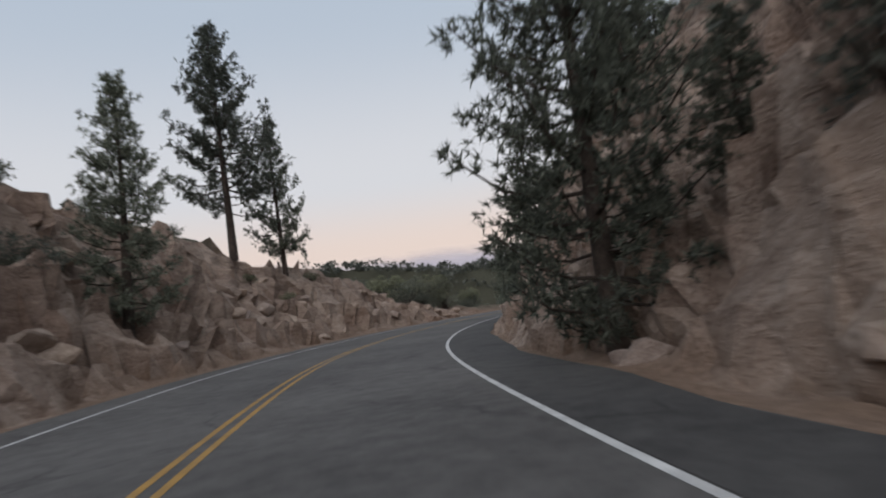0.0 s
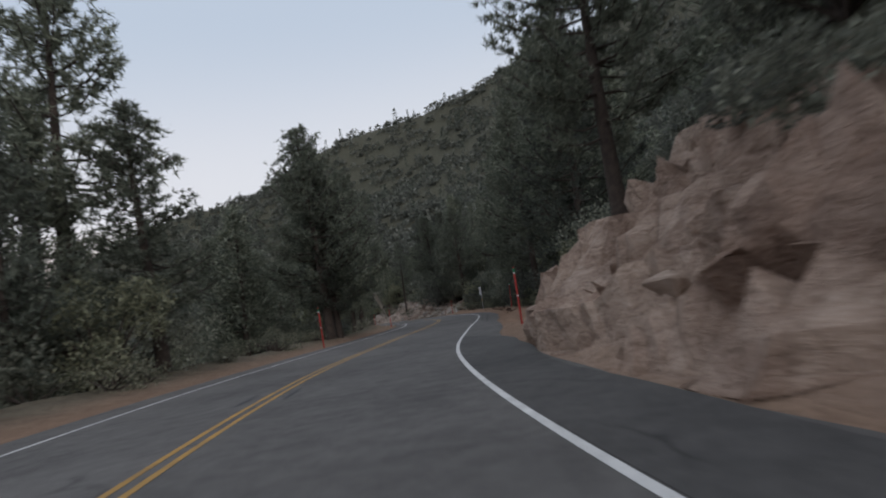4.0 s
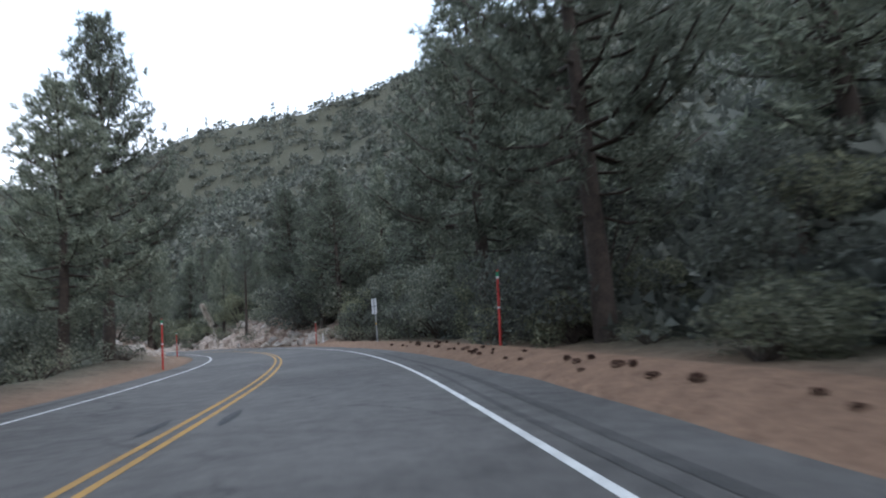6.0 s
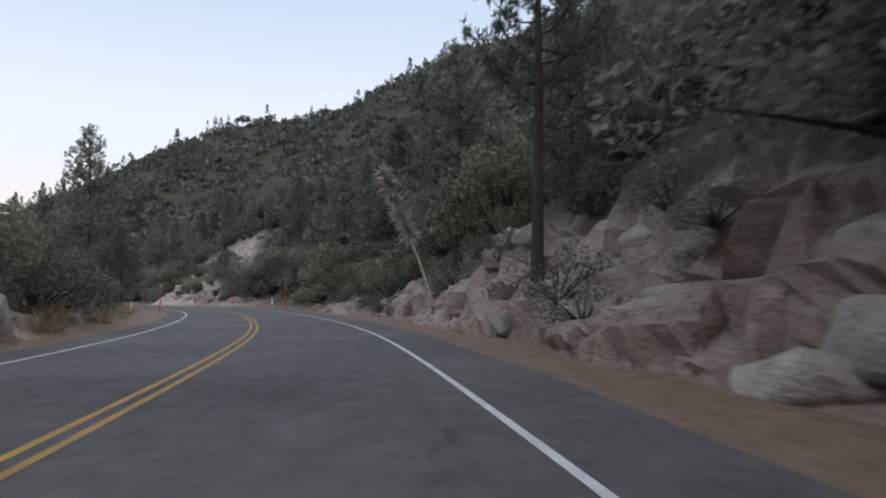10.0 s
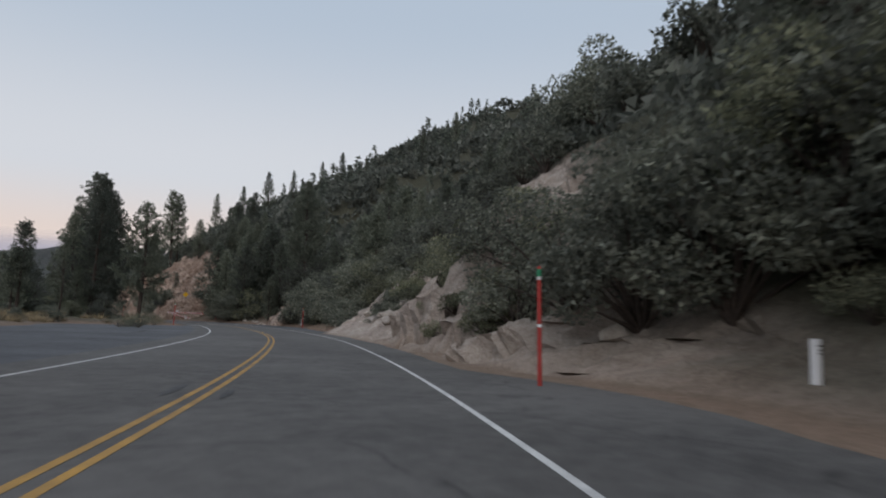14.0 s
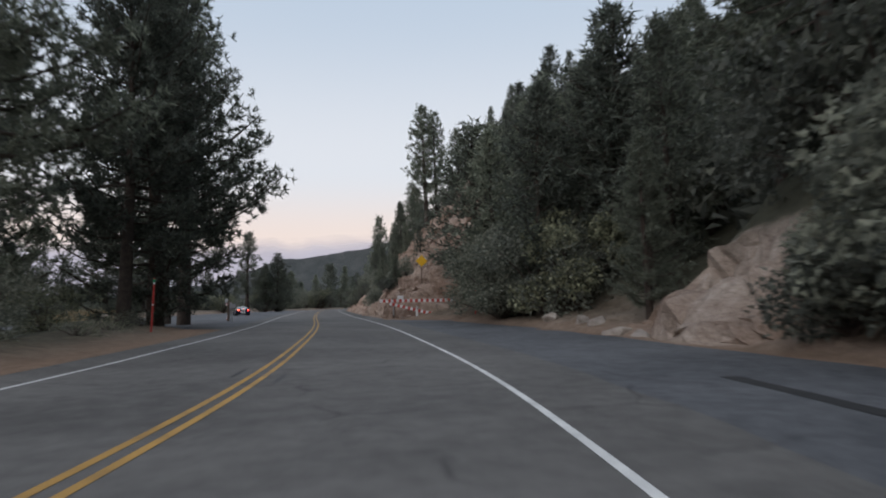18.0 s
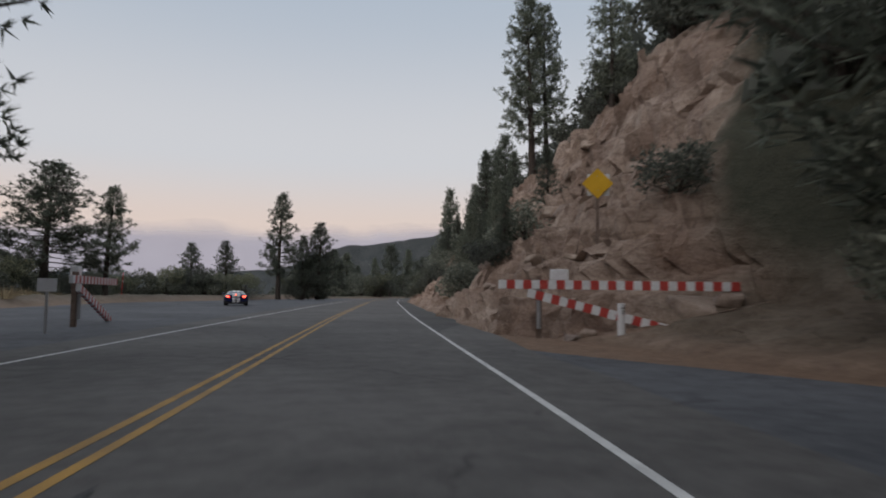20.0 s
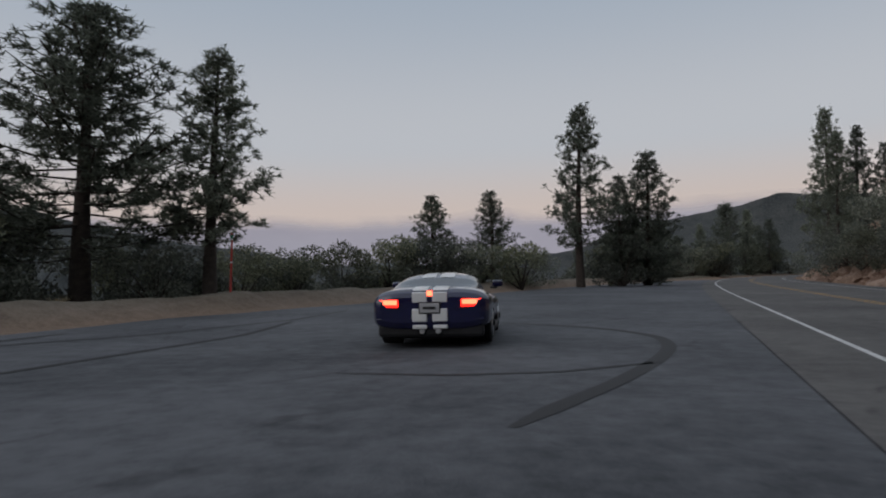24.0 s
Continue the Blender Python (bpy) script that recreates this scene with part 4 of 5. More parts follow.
FAR_SLOPE = surface("distant_wooded_slope", (0.03, 0.036, 0.038), (0.085, 0.088, 0.085), 0.05, 0.95, bump=0.4, fine=0.4, world=True)
# paler and bluer base colour: the haze of distance is painted in
HAZE_TINTED_SLOPE = surface("distant_haze_tinted_slope", (0.11, 0.13, 0.16), (0.16, 0.175, 0.205), 0.02, 0.95, bump=0.2, fine=0.2, world=True)
# emission stands in for dusk light and earth shadow on the low bank
CLOUD = glow("self_lit_dusk_cloud", (0.34, 0.33, 0.38), 0.82, 1.0)
c_n, c_l = CLOUD.node_tree.nodes, CLOUD.node_tree.links
c_thin, c_mix, c_fade = c_n.new("ShaderNodeBsdfTransparent"), c_n.new("ShaderNodeMixShader"), c_n.new("ShaderNodeAttribute")
c_fade.attribute_name = "thickness"
c_l.new(c_fade.outputs["Fac"], c_mix.inputs[0])
c_l.new(c_thin.outputs[0], c_mix.inputs[1])
c_l.new(c_n["Principled BSDF"].outputs[0], c_mix.inputs[2])
c_l.new(c_mix.outputs[0], c_n["Material Output"].inputs["Surface"])
far_ridge("backdrop_hills", 430, -60, 30, 5.2, FAR_SLOPE, 16, 85, "brown-grey brushy hill across the near valley")
far_ridge("backdrop_hills", 650, -120, 26, 3.3, FAR_SLOPE, -60, 120, "dark wooded ridges across the valley")
far_ridge("backdrop_hills", 1500, -150, 60, 9.1, HAZE_TINTED_SLOPE, -130, 120, "mountain ridges far away with blue-grey haze put into their colour")


def wooded_ridge():
    """The dark ridge closing the valley: its crest climbs where the road goes and again far to the west."""
    n, k, radius = 240, 12, 1000
    a = np.linspace(radians(-75), radians(75), n)
    rise = np.interp(np.degrees(a), (-75, -55, -47, -40, -31, -24, -18, -12, -7, -2, 8, 19, 24, 32, 40, 60, 75), (3, 5.4, 5, 4.2, 3.2, 5.2, 5.7, 4.6, 4.2, 2.2, 1, 1.4, 2.5, 3.6, 5.6, 5, 3))
    crest = radius * np.tan(np.radians(rise)) + 7 * fbm(a * 14, 0.5, 7.0, 4) + 2 * fbm(a * 120, 0.5, 3.0, 2)
    A, U = np.meshgrid(a, np.linspace(0, 1, k), indexing="ij")
    R_ = radius - 260 * (1 - U) + 25 * fbm(A * 25, U * 4, 2.0, 3)
    Z = -140 + (crest[:, None] + 140) * U ** 0.85
    me = mesh_of("backdrop_hills", np.stack([275 - np.sin(A) * R_, 250 + np.cos(A) * R_, Z], -1), sheet(n, k), FAR_SLOPE, smooth_faces=True)
    tagged(new("backdrop_hills", me), "dark blue-grey wooded ridge closing the valley", "hills", kind="structure")


wooded_ridge()


def cloud_bank():
    n, k = 260, 26
    a = np.linspace(radians(-140), radians(140), n)
    top = 235 + 34 * fbm(a * 4, 1.5, 2.0, 4)
    A, U = np.meshgrid(a, np.linspace(0, 1, k), indexing="ij")
    R = 2300 + 60 * np.sin(U * 3.14) + 40 * fbm(A * 20, U * 3, 4.0, 3)
    me = mesh_of("backdrop_cloud", np.stack([300 - np.sin(A) * R, 200 + np.cos(A) * R, -200 + (top[:, None] + 200) * U], -1), sheet(n, k), CLOUD, {"thickness": 1 - smooth(0.86, 1.0, U + 0.05 * fbm(A * 30, U * 6, 1.0, 3))}, smooth_faces=True)
    tagged(new("backdrop_cloud", me), "low grey-violet self-glowing cloud bank along the horizon", "cloud", kind="structure")


cloud_bank()

# ---- roadside pines that stand out one by one: along, aside, top height, kind ----
def pine_to(s, d, top, kind, wide=1.0, label="tall dark green pine with bare lower trunk"):
    return pine(s, d, top - ground_z(s, d), kind, label, wide=wide)


for s, d, top, k, w in ((83.5, -8.3, 11.9, 1, 1.15), (101.5, -13, 23, 2, .95), (105.5, -11.5, 17, 0, .9), (70.2, 6.4, 12, 4, 1.0), (88, 12.5, 16.5, 5, .9), (105, 7.4, 13, 4, .95), (174, -14, 22, 5, 1.1), (164, 9, 16, 2, 1),
                        (193.6, -7.2, 16.3, 2, 1.2), (194.6, -6.7, 13.5, 0, 1), (186, 11, 19, 0, 1.1), (193.5, 11.5, 20, 2, 1.2), (199, -8.3, 16.3, 2, 1), (206, -9.5, 15, 0, 1), (229.3, -8.8, 20.6, 2, .9), (222, -9.5, 14, 2, 1.1), (218.6, 10, 19, 2, 1.1), (206, 9.6, 19, 2, 1), 
                        (265, 12, 19, 0, 1.1), (258, 9.6, 15.5, 2, 1.1), (251, 9.4, 17, 2, 1.1), (264, -8, 15.5, 0, 1.1), (285.5, 8.6, 16.8, 5, .75), (279.3, -8, 13.3, 0, 1.15), (276, -10.5, 11, 0, 1), (261, 11.5, 18, 5, 1), (300, 10.5, 15, 2, 1),
                        (317, -10, 13, 5, 1), (355.7, -7.3, 9.9, 2, 1.0), (355, -9.2, 7.6, 0, 1.0), (367, -11.5, 9.2, 0, 1.0), (254.2, -7.4, 13.4, 1, 1.0), (363.5, -14, 7.4, 0, 1.0), (352, -11, 6.4, 0, .9), (366, -19, 11.5, 0, .9), (372, -19, 10, 1, .9), (366, -24, 10, 1, .9),
                        (441, -7.6, 15.7, 2, 1.0), (448, -12.5, 17, 0, 1.1), (466, -9.2, 22.5, 4, 1.2), (461, -9.6, 20, 2, 1.0), (473.7, -9, 24.7, 2, 1.0), (457, -14, 15, 0, 1.0), (478, -11, 19, 0, 1),
                        (530.6, 17.4, 34, 3, 1.1), (533, 19.5, 33.5, 5, .9), (535.6, 29.6, 35.4, 1, .8), (526.7, 48.7, 43.7, 1, .8), (517.7, 58.9, 49.3, 3, .9), (530.5, 74, 53.5, 1, .8), (501, 87.3, 63.1, 0, .9), (505.1, 78.2, 58.4, 1, .9), (493.5, 25.2, 28, 3, .9), (523, 40, 41, 0, .9), (538, 38, 39, 1, .9), (520, 54, 46, 1, .8),
                        (442, 15.5, 22.2, 2, 1.05), (358.5, 16, 18.6, 0, 1), (447, 12, 7.4, 1, 1.1), (449.6, 13.4, 7.2, 1, 1), (566, 13, 13.5, 0, 1.1), (575, 13.5, 14, 1, 1.1), (584, 12.5, 13.5, 0, 1.1), (645.6, 9, 30.3, 3, 1), (655, 13, 28, 1, 1), (625, 11, 22, 1, 1),
                        (528.5, -30.1, 13.5, 2, 1.85), (531.3, -25.6, 11.8, 3, 1.5), (521, -36, 8.4, 0, 1.2), (515, -38, 8.4, 4, 1.1), (525, -39, 8.8, 0, 1.1), (523.3, -33.7, 7.8, 0, 1.2), (519, -39, 10, 0, 1.1), (568.1, -15, 17.1, 3, 1.25), (572.8, -9.6, 12.8, 4, 1.45), (570.5, -11.5, 10.5, 4, 1.2), (557.1, -24.8, 8, 4, 1.5), (563.5, -21.9, 8.8, 4, 1.5),
                        (490, -42, 11, 0, 1)):
    pine_to(s, d, top, k, w)
R = random.Random(11)
DEEP = []


def row(kind, t0, t1, d0, d1, n, h0, h1, **kw):
    for _ in range(n):
        s, d, h = R.uniform(sa(t0), sa(t1)), R.uniform(d0, d1), R.uniform(h0, h1)
        if kind == "pine":
            pine(s, d, h, R.randrange(6), forest=True, wide=R.uniform(0.85, 1.35), **kw)
        elif kind in ("oak", "dark", "sage") and (d > 14.5 or d < (-22 if kind == "oak" else -13)):
            DEEP.append((s, d, h))
        elif kind == "oak":
            oak(s, d, h, R.randrange(3), **kw)
        elif kind in ("tan", "pale"):
            boulder(s, d, h, kind, **kw)
        else:
            bush(s, d, h, kind, **kw)


# above the first rock cut
row("pine", 0.5, 2.0, 14, 22, 5, 5, 9)
pine(68.8, 8.7, 3.2, 4, "young pine rooted in the rock face", wide=1.5)
bush(63.8, 7.2, 2.4, "dark", label="dark green shrub clinging to the rock face")
row("oak", 2.9, 4.6, 10, 14, 18, 3.5, 6)
row("oak", 2.5, 4.6, 14, 22, 14, 4, 6)
row("pine", 2.0, 4.9, 11, 22, 20, 8, 14)
row("dark", 2.6, 4.6, 8.4, 11, 12, 1, 2)
for s, d, h in ((104.5, 13, 11), (108, 12.6, 12), (113.5, 12.4, 11), (117, 12.8, 13), (120, 11.4, 12), (124, 10.2, 13), (129.8, 9.4, 11), (135.6, 8.6, 12)):
    pine(s, d, h, R.randrange(6), "dark pine rooted at the top of the rock face")
row("dark", -1, 1.4, -16, -8.5, 26, .9, 1.8)
row("green", 0, 2.4, -13, -9, 6, .5, 1.0)
row("oak", 3.0, 4.8, -17, -9.5, 28, 2.6, 4.4)
for s, d, h in ((103.5, 11.5, 5), (106.5, 10.2, 5), (109, 11.8, 5.5), (112, 10.6, 5), (115, 11.4, 5.5), (118.5, 11.2, 6), (122, 10.6, 5.5), (125.9, 10.6, 5), (130.7, 10, 5), (108.2, 9.0, 3), (113.2, 9.2, 3), (105.4, 9.2, 3.4), (103, 9.6, 3.4), (101.5, 10.5, 4), (107, 8.2, 1.6)):
    oak(s, d, h, R.randrange(3), "dark live oak leaning over the rock face")
row("dark", 2.8, 4.6, -14, -8.5, 12, 1.4, 2.4)
pine(172.7, -9.2, 12.5, 3, "slender open pine above the falling slope", wide=1.4)
for s, d, h in ((74.6, 11.6, 1.8), (81.1, 8.4, 1.2), (84.6, 7.6, 1.6), (86.2, 8.2, 1.6), (88, 8.6, 1.8), (82.8, 8.4, 1.6), (90, 9.2, 1.8), (97.6, 7.8, 1.2), (90.4, 6.6, .9), (84.2, 12, 2), (101.7, 9.5, 1.8), (94.5, 11, 2.2)):
    bush(s, d, h, "dark", label="dark green shrub clinging to the rock face")
# the wooded bend
row("pine", 5.0, 8.6, 13, 26, 8, 11, 16)
row("oak", 4.9, 8.8, 10.8, 24, 36, 2.8, 4.8)
row("green", 5.2, 8.7, 8.8, 13, 26, .8, 1.9)
row("sage", 5.5, 8.9, 8.2, 11, 22, .6, 1.4)
for s, d, h in ((239.7, 8.6, 1.5), (243.8, 8.2, 1.9), (246.9, 8.6, 1.6), (249.9, 8, 1.3)):
    bush(s, d, h, "sage", label="rounded grey-violet brush behind the dirt berm")
row("oak", 7.6, 9.8, 11, 13.5, 16, 4, 6.5)
row("pine", 8.2, 9.4, 12, 15, 2, 11, 15)
for s, d, h in ((272, 11.6, 15), (270, 10.4, 18), (276, 11.6, 17)):
    pine(s, d, h, R.randrange(6), wide=1.3)
for s, d, h in ((256, 11.8, 7.5), (262, 11.6, 8), (268, 11.4, 7.5), (275, 11.2, 6.5), (251, 11.6, 7)):
    oak(s, d, h, R.randrange(3), "large dark oak filling the wood edge", wide=1.2)
for s, d, k in ((271, 37, 2.3), (273, 38, 1.6)):
    boulder(s, d, k, "pale", 0.1, "pale granite outcrop showing through the hillside woods")
row("pine", 4.8, 8.0, -26, -10, 16, 9, 14)
row("oak", 4.5, 8.2, -24, -9.5, 22, 3, 6)
row("sage", 4.8, 8.2, -9.5, -7.4, 16, .7, 1.5)
row("oak", 5.3, 9.0, 9.8, 12.5, 22, 3.5, 6)
# granite outcrops and oaks
row("pine", 8.8, 12.2, 12, 28, 16, 8, 13)
row("oak", 8.9, 13, 11, 22, 34, 4, 7)
row("sage", 10.6, 13, 7.8, 11, 26, .8, 1.7)
for s, d, h in ((316.5, 8.0, 1.2), (314.8, 8.4, 1.5), (313.6, 8, 1.0), (312, 8.4, 1.6), (310.5, 8.1, 1.2), (308.5, 8.4, 1.6), (318.6, 8.6, 1.4), (317, 8.8, 1.6), (316, 9.4, 2.2), (314.5, 9.9, 2.4), (313, 9, 1.8), (311.5, 9.6, 2.2), (315, 11.2, 2.8), (312.5, 11.6, 2.8), (309.6, 9.2, 1.8), (307.5, 9.8, 2)):
    bush(s, d, h, "sage" if h < 2 else "green", label="dusty grey-green shrub among the granite rocks")
row("green", 10, 13, 9, 13, 12, 1, 2.2)
row("pine", 8.3, 11.2, -22, -10, 14, 7, 11)
row("oak", 8.4, 11.4, -20, -9.5, 12, 3, 5)
for s, d, h in ((282, -7.8, 3.4), (285.5, -8.6, 4.6), (289.5, -8.2, 4.6), (294, -7.8, 4.2), (299, -7.8, 3.6), (277, -8.8, 3)):
    oak(s, d, h, R.randrange(3), "dark live oak among the pale roadside rocks")
row("pine", 12.6, 14.8, 13, 30, 14, 9, 14)
row("oak", 12.9, 14.9, 12.8, 22, 26, 5, 8)
for s, d, h in ((319.4, 9.6, 5.2), (322.6, 9.0, 6), (326, 10.2, 6), (330.4, 10.6, 6), (337.7, 11.5, 6), (346, 14, 6.5), (351, 14.5, 6.5), (356.5, 14.2, 6.5), (361.5, 13.4, 6), (358.5, 12, 6), (360.6, 10.6, 5.4), (362.8, 9.4, 4.6), (365.4, 8.6, 3.8), (367.8, 9.4, 4), (370.2, 9.2, 3.2), (371.8, 8.8, 2.6)):
    oak(s, d, h, 2 if s < 340 else R.randrange(3), "large spreading live oak crowding the shoulder", wide=1.15)
row("green", 13, 14.8, 11.4, 13, 14, 1, 2)
boulder(361, 10.1, .55, "pale")
oak(388, 25, 25.5 - ground_z(388, 25), 0, "open live oak on the skyline", wide=1.0)
oak(394, 26, 26 - ground_z(394, 26), 1, "open live oak on the skyline", wide=.8)
pine_to(363, 21, 19.5, 5, .9, "open thin-crowned pine on the skyline")
pine_to(371, 26, 22.5, 5, .9, "open thin-crowned pine on the skyline")
row("sage", 11.4, 14.4, -16, -8.5, 34, .5, 1.1)
row("pine", 12.6, 14.7, -60, -24, 26, 8, 11)
row("oak", 12.5, 16.5, -50, -24, 24, 3, 5)
# pale slope
row("green", 15.8, 17, 9, 14, 8, .8, 1.6)
for s, d, h in ((366.5, 7.8, 1.4), (367.8, 8.6, 1.7), (374.2, 9.2, 1.9), (371.9, 7.9, 1.1), (371.2, 6.8, .7), (373.4, 7.0, .6), (376, 7.6, .8), (384, 11.5, 2.2), (388, 12.5, 2.2), (381, 13, 2), (368, 11, 2.2), (372.5, 11.5, 2.2), (379, 9.6, 1.6), (382.3, 10, 2), (386.5, 9.4, 1.6), (374.6, 11.4, 1.3), (390.2, 10, 1.8), (393.9, 12.5, 2), (397.5, 10.5, 1.6)):
    bush(s, d, h, "green", label="olive green shrub in front of the pale rock slope")
row("dark", 15.6, 16.9, 12, 22, 14, 1, 2.2)
row("oak", 15.5, 17, 18, 26, 18, 3.5, 5.5)
row("oak", 16.2, 17, 14, 19, 6, 3, 4.5)
for s, d, h in ((390.6, 7.6, 1.0), (391.4, 8.4, 1.3), (392.4, 8.8, 1.5), (393.2, 9.8, 1.6), (391.2, 9.8, 1.5), (394.4, 11.2, 1.9), (389.6, 8.8, 1.2), (396, 13, 2.2), (403, 8.2, 1.6), (404.5, 8.8, 2.4), (406.6, 9.4, 3.0), (409, 10, 3.4)):
    bush(s, d, h, "dark", label="dense dark shrub over the pale sandy slope")
row("sage", 15.4, 17.6, -22, -16, 14, .7, 1.4)
row("dark", 15, 17, -24, -17, 14, .8, 1.5)
# dark turnout woods
row("oak", 17.05, 17.8, 12.2, 14.4, 12, 4.5, 7)
row("oak", 17.7, 18.6, 13.4, 14.4, 10, 5, 7.5)
row("green", 17.0, 18.4, 11.6, 13, 14, 1, 2)
row("pine", 17.1, 20.4, 14, 34, 24, 7, 12)
row("oak", 17.0, 18.8, 12.5, 24, 34, 3.5, 6.5)
row("oak", 18.8, 19.6, 15.5, 24, 10, 4, 6.5)
row("oak", 19.7, 20.7, 10.5, 14.5, 18, 4, 7)
row("oak", 19.6, 20.8, 14.5, 22, 14, 4, 7)
for s, d, h in ((430.9, 14, 7), (435.7, 14, 7.5), (440.6, 16, 7), (457.1, 13, 6.5), (461.6, 12, 6)):
    oak(s, d, h, R.randrange(3), "dense live oak beside the pale rock patch")
for s, d, h in ((437.6, 11.8, 2.2), (436.2, 12.2, 2.6), (434.6, 12.4, 2.6), (438.8, 12.8, 2)):
    bush(s, d, h, "dark", label="dark shrub crowding the pale rock patch")
row("pine", 19.6, 20.6, 11, 22, 11, 8, 14)
row("oak", 21, 23.4, 16.5, 26, 24, 4, 6.5)
row("pine", 21.2, 24, 17.5, 26, 10, 6, 10)
row("green", 17.1, 18.6, 12, 15, 16, .8, 1.8)
row("pine", 17.8, 19.9, -26, -14, 6, 7, 11)
row("oak", 17.4, 20.0, -24, -10, 12, 2, 3.8)
row("sage", 16.5, 20.2, -10.5, -7.8, 20, .6, 1.2)
# overlook
row("dark", 22.5, 27, 17, 26, 26, 1.5, 3)
row("oak", 21.3, 30, 17, 30, 26, 3, 5)
row("pine", 26, 34, 14, 26, 12, 7, 12)
for s, d, h in ((496.2, 7.4, 1.8), (499.6, 7.2, 2.0), (502.5, 7.6, 2.4), (498.2, 10, 2.6), (504.4, 8.8, 2.4), (507.8, 9.4, 2.6), (515.8, 10.2, 3.0), (520.8, 9.2, 2.4), (527.8, 10, 2.6), (482.6, 11.5, 2)):
    bush(s, d, h, "dark", label="dark green shrub on the reddish cut bank")
row("oak", 20.8, 31, -50, -28.5, 40, 2.5, 4.5)
row("oak", 36.5, 43, -40, -9, 40, 5, 9)
row("pine", 37, 43, -42, -9, 22, 9, 16)
row("dark", 20, 30, -34, -26.8, 60, 1.6, 3.0)
for s, d, top in ((552.9, -26.8, 5.6), (549.3, -29, 5), (555.1, -21.6, 4.6), (554.4, -24.6, 5.2), (545, -30.8, 4), (562.3, -18.5, 4.4), (573.8, -13.2, 5), (540.7, -27.3, 3.4), (532.1, -29, 3.6), (523, -31, 5), (526, -33, 5), (529.5, -35, 4.6), (533.5, -33, 4), (520, -31, 5.2), (517, -33, 5.5), (534.9, -33.4, 5), (538.5, -29.5, 4), (542.1, -31.7, 4.2), (529.9, -27.3, 3.6), (546.5, -33.4, 4), (553.7, -25.5, 4.6), (555.8, -22.5, 5), (557.3, -20.9, 4.6), (558.7, -18.1, 4.8), (569.5, -11.4, 5.5), (572.4, -9.2, 5)):
    oak(s, d, top - ground_z(s, d), R.randrange(3), "rounded dark oak at the edge of the overlook")
for s, d, h in ((496.3, 8.4, 3.6), (500.4, 8.6, 4.4), (505.2, 8.8, 5), (509.5, 8.4, 5), (514.5, 8.2, 5), (501.5, 12, 4)):
    pine(s, d, h, 1, "small dense pine rooted in the cut bank", wide=1.3)
pine(512.8, 9.8, 5, 4, "small dense pine rooted in the cut bank")
for s, d, h in ((552, 9.6, 3.2), (558, 8, 3.6), (562.3, 8.4, 4.4), (566.6, 8, 4.4), (571.7, 7.8, 4.8), (576, 7.6, 5), (581, 7.6, 5.5), (569.5, 11, 6), (577.4, 11.4, 7)):
    oak(s, d, h, R.randrange(3), "dense dark oak scrub beside the road")
deep = np.array(DEEP)
thicket("oak_thicket", deep[:, 0], deep[:, 1], deep[:, 2], np.random.default_rng(15), "dense dark oak woods behind the roadside trees")
# boulders along the cuts
row("tan", -1, 2.6, -11, -6.9, 44, .3, .9)
row("tan", 0, 4.6, 6.0, 7.2, 26, .15, .55)
row("tan", 2.0, 3.4, -9, -7, 10, .3, .8)
row("pale", 9.5, 12.8, 7.4, 10.5, 44, .25, .8)
row("pale", 9.05, 10.4, 7.2, 9.2, 30, .35, 1.0)
row("pale", 8.6, 11.2, -11, -6.9, 34, .35, 1.1)
row("pale", 11, 12.2, -9, -6.8, 8, .3, .6)
row("pale", 12.6, 14.0, 9.4, 10.8, 6, .2, .4)
row("pale", 15.7, 16.9, 7.6, 12, 16, .3, 1.0)
row("pale", 18.95, 19.6, 10.2, 11, 5, .2, .5)
row("tan", 20.8, 25, 6.9, 8, 28, .12, .4)
row("tan", 21, 26, 7, 14, 40, .3, .9)

# ---- roadside furniture ----
def yawed(s, d, z=0.0, turn=0.0):
    x, y = (float(v) for v in spot(s, d))
    return Matrix.Translation((x, y, z)) @ Matrix.Rotation(heading_z(s) + radians(turn), 4, "Z")


def heading_z(s):
    return math.atan2(float(np.interp(s, GRID_S, TY)), float(np.interp(s, GRID_S, TX))) - math.pi / 2


def snow_pole():
    root = new("snow_pole")
    part("pole", tube(0.047, 0.043, 2.2, 12), RED_PAINT, root)
    part("band", tube(0.047, 0.047, 0.07, 12, (0, 0, 2.2)), WHITE_PLASTIC, root, "white reflective band")
    part("sleeve", tube(0.05, 0.05, 0.15, 12, (0, 0, 2.27)), GREEN_PAINT, root, "green reflective sleeve")
    part("cap", tube(0.046, 0.03, 0.07, 12, (0, 0, 2.42), bevel=0.008), RED_PAINT, root)
    part("band", tube(0.048, 0.048, 0.06, 12, (0, 0, 1.25)), WHITE_PLASTIC, root, "white reflective band")
    return tagged(root, "tall red snow pole with white and green bands in the verge", "snow pole", "snow poles")


POLE = snow_pole()
places = ((172.9, 6.1), (208.3, 7.1), (222.3, -5.3), (249.5, 6.4), (256.5, -5.0), (322.7, -5.4), (333.8, 6.5), (356, 6.0), (420.8, -5.9), (422, 8.3), (456.3, -7.1), (468.9, 10.6), (530, -23.5), (184.5, -5.4))
for k, (s, d) in enumerate(places):
    m = yawed(s, d, ground_z(s, d) - 0.08) @ Euler((radians(R.uniform(-2, 2)), radians(R.uniform(-2.5, 2.5)), R.uniform(0, 6))).to_matrix().to_4x4()
    if k == 0:
        POLE.matrix_world = m
    else:
        copy_thing(POLE, m)


